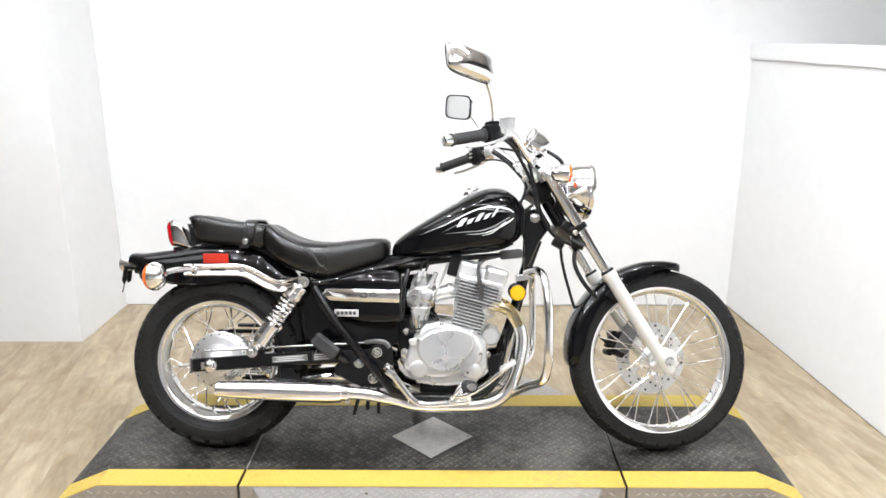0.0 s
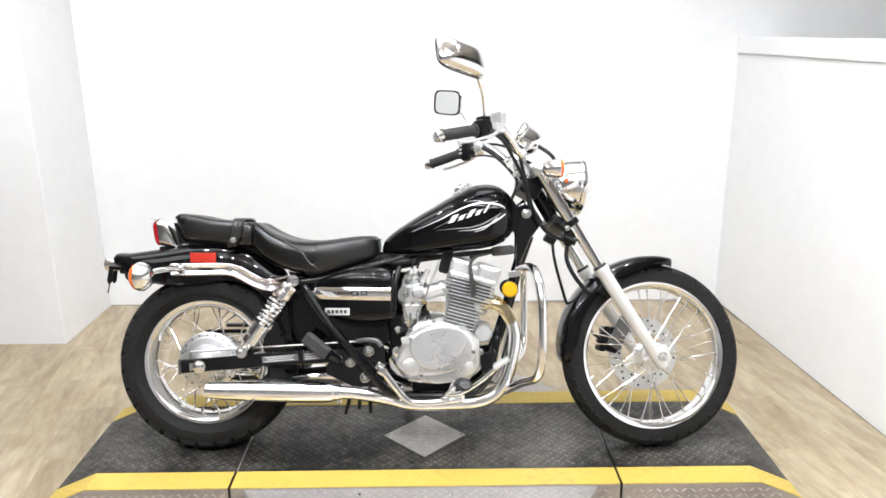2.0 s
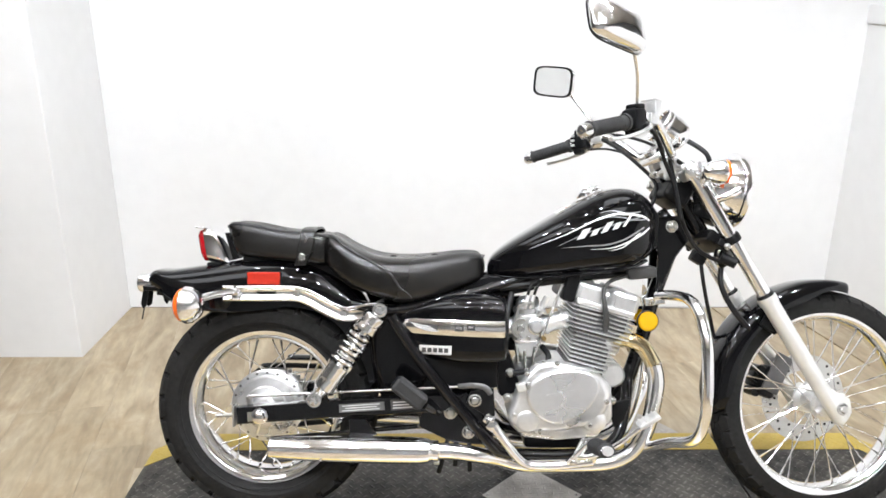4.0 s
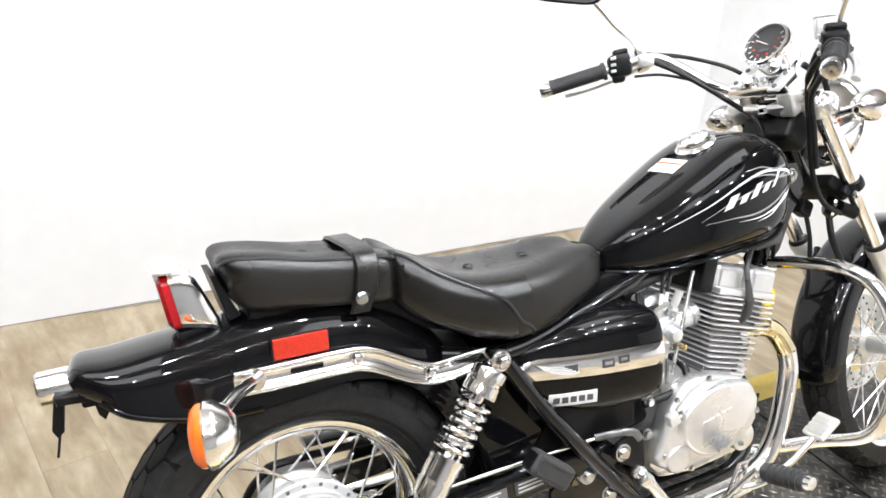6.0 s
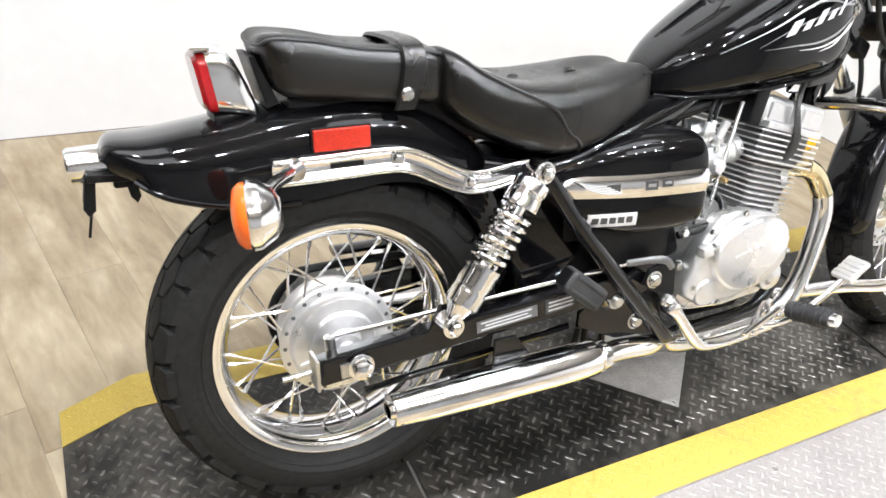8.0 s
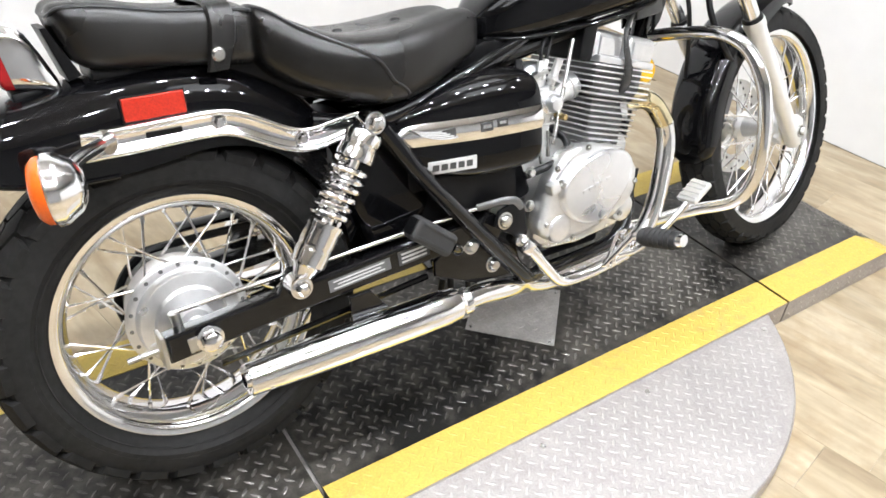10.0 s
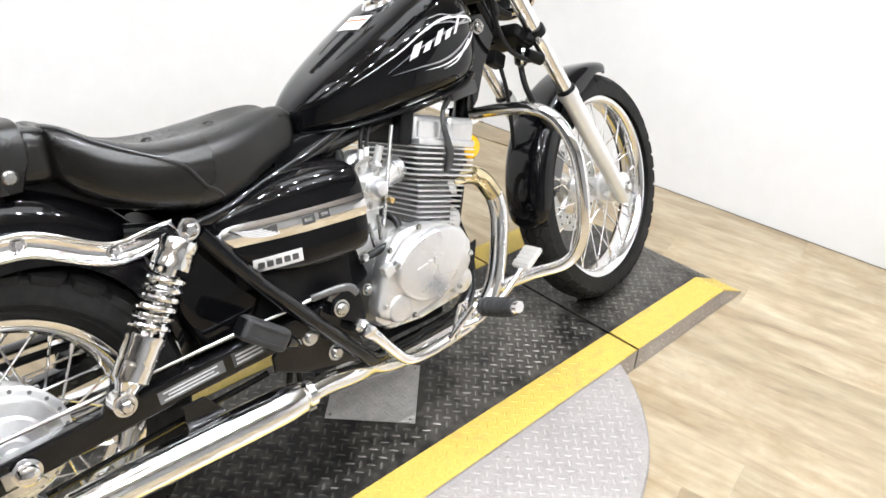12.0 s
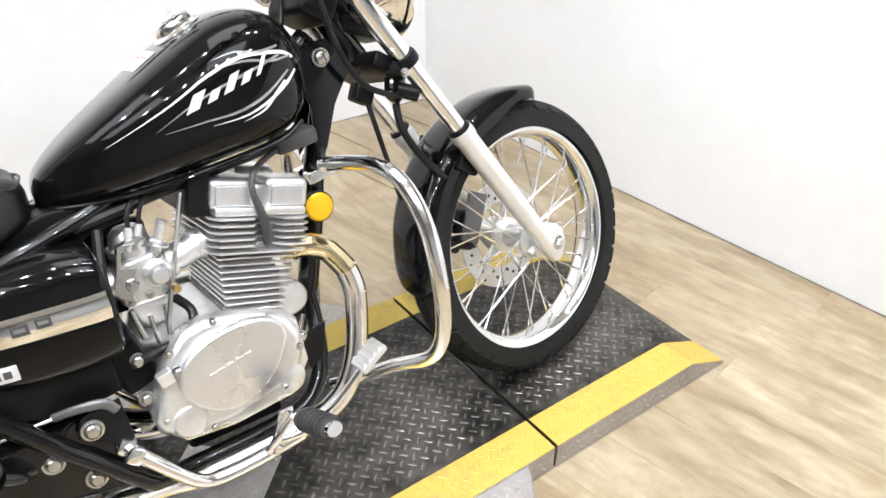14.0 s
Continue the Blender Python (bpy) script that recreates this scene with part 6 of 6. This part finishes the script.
# ---- front end ----
def front_end():
    X = STEER
    d = Vector((0.995, 0, -0.06)).normalized()
    o = Vector((0.492, 0, 0.868))
    light = part("headlight", lathe([(r * 1.12, h * 1.05) for r, h in [(0, -0.098), (0.020, -0.096), (0.045, -0.086), (0.066, -0.066), (0.078, -0.038), (0.083, -0.010), (0.084, 0.0), (0.0885, 0.002), (0.090, 0.008), (0.0885, 0.016), (0.084, 0.019), (0.081, 0.016)]], o, d, 48), CHROME, bike, "round chrome headlight", xf=X)
    part("reflector_bowl", lathe([(0.0905, 0.008), (0.07, -0.01), (0.045, -0.035), (0.015, -0.05), (0, -0.05)], o, d, 40), CHROME, light, xf=X)
    part("lens", lathe([(0.0918, 0.012), (0.086, 0.017), (0.055, 0.026), (0.025, 0.031), (0, 0.032)], o, d, 40), GLASS, light, "clear glass headlight lens", xf=X)
    part("bucket_screw", bolt(o + Vector((-0.02, -0.084, 0)), (0, -1, 0), 0.007, 0.007), STEEL, light, xf=X)
    for s in (RIGHT, LEFT):
        part("headlight_bracket", tube([(0.41, s * 0.075, 0.832), (0.45, s * 0.090, 0.846), (0.478, s * 0.090, 0.860)], 0.010, 10, 4), CHROME, light, xf=X)
        turn_signal((0.392, s * 0.172, 0.896), (1, 0, 0), 0.030, 0.052, [(0.362, s * 0.158, 0.894), (0.366, s * 0.13, 0.889), (0.372, s * 0.108, 0.882)], xf=X)
    part("headlight_bracket", box((0.09, 0.06, 0.03), (0.43, 0, 0.80), 0.006, (0, 20, 0)), SATBLACK, bike, xf=X)
    # black block added to fill in the shadow below the upper yoke
    part("yoke_filler", box((0.070, 0.120, 0.075), (0.338, 0, 0.862), 0.014, (0, 32, 0), 3), SATBLACK, bike, "black filler block for the shadow below the upper yoke", xf=X)
    # speedometer
    sd = Vector((-0.83, 0, 0.56)).normalized()
    so = Vector((0.341, -0.008, 1.012))
    sp = part("speedometer", lathe([(r * 1.12, h * 1.08) for r, h in [(0, -0.032), (0.020, -0.030), (0.034, -0.018), (0.039, 0.0), (0.040, 0.030), (0.0435, 0.034), (0.045, 0.040), (0.043, 0.047), (0.039, 0.048), (0.038, 0.043)]], so, sd, 44), CHROME, bike, "round chrome speedometer with a dark dial", xf=X)
    face_o = so + sd * 0.0445
    dial = part("dial", lathe([(0.0436, -0.002), (0.0436, 0.0), (0, 0.0)], face_o, sd, 40), DIAL, sp, "dark grey dial face", xf=X)
    e1 = Vector((0, -1, 0))
    e2 = sd.cross(e1)
    for i in range(13):
        a = radians(220 - i * 260 / 12)
        u = e1 * math.cos(a) - e2 * math.sin(a)
        part("dial_tick", rod(face_o + sd * 0.0008 + u * 0.033, face_o + sd * 0.0008 + u * 0.0395, 0.0011, 6), PAPER, dial, xf=X)
    for i in range(6):
        a = radians(200 - i * 220 / 5)
        u = e1 * math.cos(a) - e2 * math.sin(a)
        part("dial_figure", rod(face_o + sd * 0.0006 + u * 0.0245, face_o + sd * 0.0006 + u * 0.029, 0.0024, 6), REDINK, dial, xf=X)
    u = e1 * math.cos(radians(205)) - e2 * math.sin(radians(205))
    part("needle", rod(face_o + sd * 0.002 - u * 0.006, face_o + sd * 0.002 + u * 0.028, 0.0012, 6), PAPER, dial, "white needle", xf=X)
    part("odometer_window", box((0.010, 0.022, 0.001), tuple(face_o + sd * 0.0008 - e2 * 0.014), 0, (0, -38, 0)), INK, dial, xf=X)
    part("trip_knob", rod(so + Vector((0.0, 0.040, 0.012)), so + Vector((0.0, 0.058, 0.014)), 0.006, 12), SATBLACK, sp, xf=X)
    panel = part("warning_panel", box((0.050, 0.135, 0.022), (0.298, 0.0, 0.954), 0.007, (0, -30, 0)), CHROME, bike, "chrome warning-light panel", xf=X)
    for i, m in enumerate((SATBLACK, STEEL, AMBER)):
        part("warning_lamp", lathe([(0, 0.005), (0.004, 0.004), (0.0055, 0)], (0.289, -0.03 + 0.022 * i, 0.965), (-0.5, 0, 0.86), 12), m, panel, xf=X)
    part("ignition_switch", lathe([(0, 0.014), (0.012, 0.014), (0.016, 0.010), (0.017, 0)], (0.288, 0.022, 0.962), (-0.5, 0, 0.86), 20), CHROME, panel, "chrome ignition switch", xf=X)
    for s in (RIGHT, LEFT):
        riser = bmesh.new()
        box((0.044, 0.034, 0.052), (0.316, s * 0.052, 0.924), 0.006, (0, -20, 0), bm=riser)
        part("bar_riser", riser, SATIN, bike, "silver handlebar riser clamp", xf=BAR[s])
        for k in (-0.012, 0.012):
            part("riser_bolt", lathe([(0, 0.006), (0.006, 0.006), (0.007, 0)], (0.300 + k * 0.9, s * 0.052, 0.950 + k * 0.4), (-0.34, 0, 0.94), 12), STEEL, bike, xf=BAR[s])
        plate = part("clamp_plate", box((0.064, 0.027, 0.008), (0.287, s * 0.050, 0.965), 0.003, (0, -34, 0)), SATIN, bike, "silver handlebar clamp plate", xf=BAR[s])
        for u in (-0.021, 0.021):
            part("clamp_screw", lathe([(0, 0.004), (0.0045, 0.004), (0.0055, 0.0)], (0.287 + 0.83 * u - 0.002, s * 0.050, 0.965 + 0.56 * u + 0.0035), (-0.56, 0, 0.83), 12), CASTGREY_SHADE, plate, xf=BAR[s])
        k = 0.92 if s == RIGHT else 1.0
        bar = [(x, y * k, z) for x, y, z in [(0.314, 0, 0.932), (0.314, s * 0.05, 0.932), (0.312, s * 0.085, 0.936), (0.288, s * 0.130, 0.954), (0.250, s * 0.178, 0.994), (0.212, s * 0.220, 1.024), (0.175, s * 0.254, 1.020), (0.125, s * 0.292, 1.005), (0.075, s * 0.325, 0.991), (0.014, s * 0.366, 0.974)]]
        part("handlebar", tube(bar, 0.0112, 14, 5), CHROME, bike, "chrome swept-back handlebar", xf=BAR[s])
        g0, g1 = Vector((0.125, s * 0.292 * k, 1.005)), Vector((0.022, s * 0.360 * k, 0.976))
        g = part("hand_grip", tube([g0, g0.lerp(g1, 0.06), g0.lerp(g1, 0.12), g0.lerp(g1, 0.9), g1], [0.0200, 0.0200, 0.0163, 0.0165, 0.0198], 20, 5), GRIP, bike, "black ribbed rubber handlebar grip", xf=BAR[s])
        for i in range(16):
            u = g0.lerp(g1, 0.16 + 0.046 * i)
            part("grip_ridge", rod(u, g0.lerp(g1, 0.16 + 0.046 * i + 0.022), 0.0172, 14), GRIP, g, xf=BAR[s])
        dd = (g1 - g0).normalized()
        part("bar_end", lathe([(0.016, 0), (0.017, 0.004), (0.017, 0.020), (0.014, 0.026), (0.010, 0.027), (0, 0.026)], g1, dd, 20), CHROME, g, "chrome bar-end weight", xf=BAR[s])
        sw = bmesh.new()
        c = Vector((0.150, s * 0.273 * k, 1.014))
        box((0.052, 0.044, 0.052), tuple(c), 0.012, (0, -8, s * -38), bm=sw)
        box((0.030, 0.03, 0.024), tuple(c + Vector((-0.004, 0, -0.026))), 0.008, (0, -8, s * -38), bm=sw)
        box((0.034, 0.034, 0.014), tuple(c + Vector((0.002, 0, 0.029))), 0.005, (0, -8, s * -38), bm=sw)
        h = part("switch_housing", sw, SATBLACK, bike, "black handlebar switch housing", xf=BAR[s])
        for i in range(3):
            part("switch_button", box((0.012, 0.006, 0.007), tuple(c + Vector((-0.026, -s * 0.010, 0.016 - 0.014 * i))), 0.002, (0, -8, s * -38)), CAST, h, xf=BAR[s])
        lv = [(x, y * k, z) for x, y, z in [(0.190, s * 0.238, 1.012), (0.190, s * 0.264, 1.002), (0.165, s * 0.302, 0.985), (0.112, s * 0.340, 0.965), (0.068, s * 0.368, 0.955)]]
        part("hand_lever", tube(lv, [0.009, 0.008, 0.0065, 0.006, 0.0075], 12, 5, flat=0.6, up=(0, 0, 1)), SATIN, bike, "silver brake or clutch lever", xf=BAR[s])
        part("lever_bracket", box((0.036, 0.040, 0.028), (0.196, s * 0.238 * k, 1.020), 0.007, (0, 0, s * -40)), SATIN, bike, xf=BAR[s])
        # mirror: stem and shell
        if s == RIGHT:
            stem = [unb(s, 0.180, -0.252, 1.020), unb(s, 0.178, -0.262, 1.070), unb(s, 0.170, -0.290, 1.125), unb(s, 0.152, -0.325, 1.172)]
            mid, nrm = unb(s, 0.104, -0.350, 1.212), Vector((-0.50, 0.82, -0.22)).normalized()
            half = (0.080, 0.046)
        else:
            stem = [unb(s, 0.185, 0.235, 1.000), unb(s, 0.180, 0.262, 1.060), unb(s, 0.160, 0.300, 1.100), unb(s, 0.115, 0.335, 1.168)]
            mid, nrm = unb(s, 0.065, 0.352, 1.205), Vector((-0.86, -0.50, -0.10)).normalized()
            half = (0.086, 0.044)
        st = part("mirror_stem", tube(stem, [0.0075, 0.0065, 0.0062, 0.0062], 12, 5), CHROME, bike, "chrome mirror stem", xf=BAR[s])
        part("stem_nut", bolt(stem[0], Vector(stem[1]) - Vector(stem[0]), 0.010, 0.022), CHROME, st, xf=BAR[s])
        part("stem_collar", rod(Vector(stem[0]).lerp(Vector(stem[1]), 0.40), Vector(stem[0]).lerp(Vector(stem[1]), 0.72), 0.0090, 14), CHROME, st, xf=BAR[s])
        ex = nrm.cross(Vector((0, 0, 1))).normalized()
        ez = ex.cross(nrm)
        t = radians(12 if s == LEFT else -9)
        ex, ez = ex * math.cos(t) + ez * math.sin(t), ez * math.cos(t) - ex * math.sin(t)

        def oval(wd, ht, off, drop=0.0):
            out = []
            for i in range(36):
                a = 2 * math.pi * i / 36
                cc, ss = math.cos(a), math.sin(a)
                uu, vv = wd / 0.060 * half[0] * math.copysign(abs(cc) ** 0.42, cc), ht / 0.04 * half[1] * math.copysign(abs(ss) ** 0.42, ss)
                out.append(mid + ex * (uu + vv * (0.10 * s if s == RIGHT else -0.06)) + ez * (vv + drop) + nrm * off)
            return out
        shell = rings(bmesh.new(), [oval(0.060, 0.040, 0.0), oval(0.062, 0.042, -0.003), oval(0.060, 0.040, -0.013), oval(0.050, 0.033, -0.026), oval(0.030, 0.020, -0.036), oval(0.010, 0.006, -0.039)])
        m = part("mirror", shell, CHROME, bike, "chrome rectangular rear-view mirror", xf=BAR[s], sharp=60)
        part("mirror_rim", rings(bmesh.new(), [oval(0.0575, 0.0375, 0.0), oval(0.0620, 0.0420, -0.001), oval(0.0620, 0.0420, 0.003), oval(0.0575, 0.0375, 0.003)], caps=False), SATBLACK, m, xf=BAR[s])
        part("mirror_glass", rings(bmesh.new(), [oval(0.0578, 0.0378, -0.001), oval(0.0578, 0.0378, 0.0012)]), MIRROR, m, "mirror glass", xf=BAR[s])
    master = part("master_cylinder", box((0.026, 0.044, 0.036), (0.205, -0.205, 1.048), 0.004, (0, 0, 40)), SATIN, bike, "silver front brake reservoir", xf=BAR[RIGHT])
    part("reservoir_lid", box((0.030, 0.048, 0.006), (0.205, -0.205, 1.068), 0.002, (0, 0, 40)), SATIN, master, xf=BAR[RIGHT])
    horn = part("horn", lathe([(0, 0.018), (0.026, 0.016), (0.034, 0.008), (0.035, 0), (0.026, -0.012), (0, -0.016)], (0.455, -0.045, 0.695), (0.6, -0.7, -0.2), 28), SATBLACK, bike, "round black horn with a chrome rim", xf=X)
    part("horn_rim", lathe([(0.033, 0.006), (0.036, 0.006), (0.036, 0.0), (0.033, 0.0)], (0.455, -0.045, 0.695), (0.6, -0.7, -0.2), 28), CHROME, horn, xf=X)
    part("cable_junction", rod((0.435, -0.075, 0.690), (0.470, -0.088, 0.672), 0.014, 14), SATBLACK, bike, xf=X)
    part("hose_joint", box((0.04, 0.03, 0.035), (0.405, -0.01, 0.690), 0.006, (0, 30, 0)), SATBLACK, bike, xf=X)
    lines = [
        ([(0.205, -0.225, 1.030), (0.245, -0.16, 1.015), (0.285, -0.11, 0.955), (0.310, -0.095, 0.870), (0.335, -0.085, 0.780), (0.375, -0.080, 0.715), (0.440, -0.078, 0.682)], 0.0055, "black brake hose"),
        ([(0.172, -0.262, 1.010), (0.215, -0.19, 1.005), (0.27, -0.12, 0.965), (0.34, -0.09, 0.925), (0.40, -0.085, 0.912)], 0.0055, "black throttle cable"),
        ([(0.190, 0.235, 1.025), (0.235, 0.17, 0.985), (0.28, 0.09, 0.925), (0.30, 0.02, 0.87), (0.27, -0.01, 0.80)], 0.0055, "black clutch cable"),
        ([(0.205, 0.245, 1.035), (0.262, 0.18, 1.020), (0.318, 0.10, 0.985), (0.35, 0.05, 0.93), (0.37, 0.04, 0.86)], 0.0045, "black clutch cable"),
        ([(0.165, -0.27, 1.005), (0.22, -0.20, 0.985), (0.268, -0.13, 0.935), (0.300, -0.112, 0.875), (0.318, -0.105, 0.79)], 0.0055, "black throttle cable"),
        ([(0.410, -0.015, 0.680), (0.415, -0.02, 0.62), (0.440, 0.0, 0.54), (0.475, 0.03, 0.46), (0.53, 0.045, 0.40), (0.60, 0.06, 0.345), (0.635, 0.075, 0.335)], 0.0050, "black front brake hose"),
        ([(0.455, -0.040, 0.672), (0.448, -0.05, 0.62), (0.470, -0.056, 0.565), (0.510, -0.055, 0.515), (0.535, -0.055, 0.49)], 0.0072, "black speedometer cable"),
        ([(0.300, 0.10, 0.962), (0.265, 0.15, 0.985), (0.225, 0.20, 1.004), (0.18, 0.235, 1.006)], 0.0032, "black switch wire"),
        ([(0.36, -0.05, 0.99), (0.40, -0.07, 0.955), (0.42, -0.065, 0.905)], 0.0065, "black instrument cable"),
    ]
    for pts, r, lab in lines:
        part("cable", tube(pts, r, 10, 6), CABLE, bike, lab, xf=BAR[LEFT if pts[0][1] > 0 else RIGHT] if pts[0][2] > 1.0 else X)


rear_wheel()
front_wheel()
fork()
fenders()
tank()
seats()
tail()
shocks()
swingarm()
exhaust()
engine()
frame_and_covers()
foot_controls()
front_end()


# ---- floor planks ----
def planks():
    turn, pw, pl = radians(11.0), 0.152, 1.22
    me = bpy.data.meshes.new("plank")
    bm = box((pw - 0.0004, pl - 0.0004, 0.006), (0, 0, -0.003))
    bmesh.ops.bevel(bm, geom=[e for e in bm.edges if min(v.co.z for v in e.verts) > -0.001], offset=0.00025, segments=1, affect="EDGES")
    bm.to_mesh(me)
    bm.free()
    me.materials.append(WOOD)
    rnd = random.Random(5)
    c, s = math.cos(turn), math.sin(turn)
    for i in range(-38, 24):
        shift = rnd.random() * pl
        for j in range(-4, 4):
            u, v = i * pw, j * pl + shift
            x, y = u * c - v * s * 1.0 + 0.0, u * s + v * c
            if -4.0 < x < 2.2 and -2.7 < y < 1.45 and not (x < -2.2 and y > 1.3) and x < 1.75 - 0.15 * y:
                shared("plank", me, floor, pose(x, y, FLOOR, 0, 0, math.degrees(turn)))


planks()
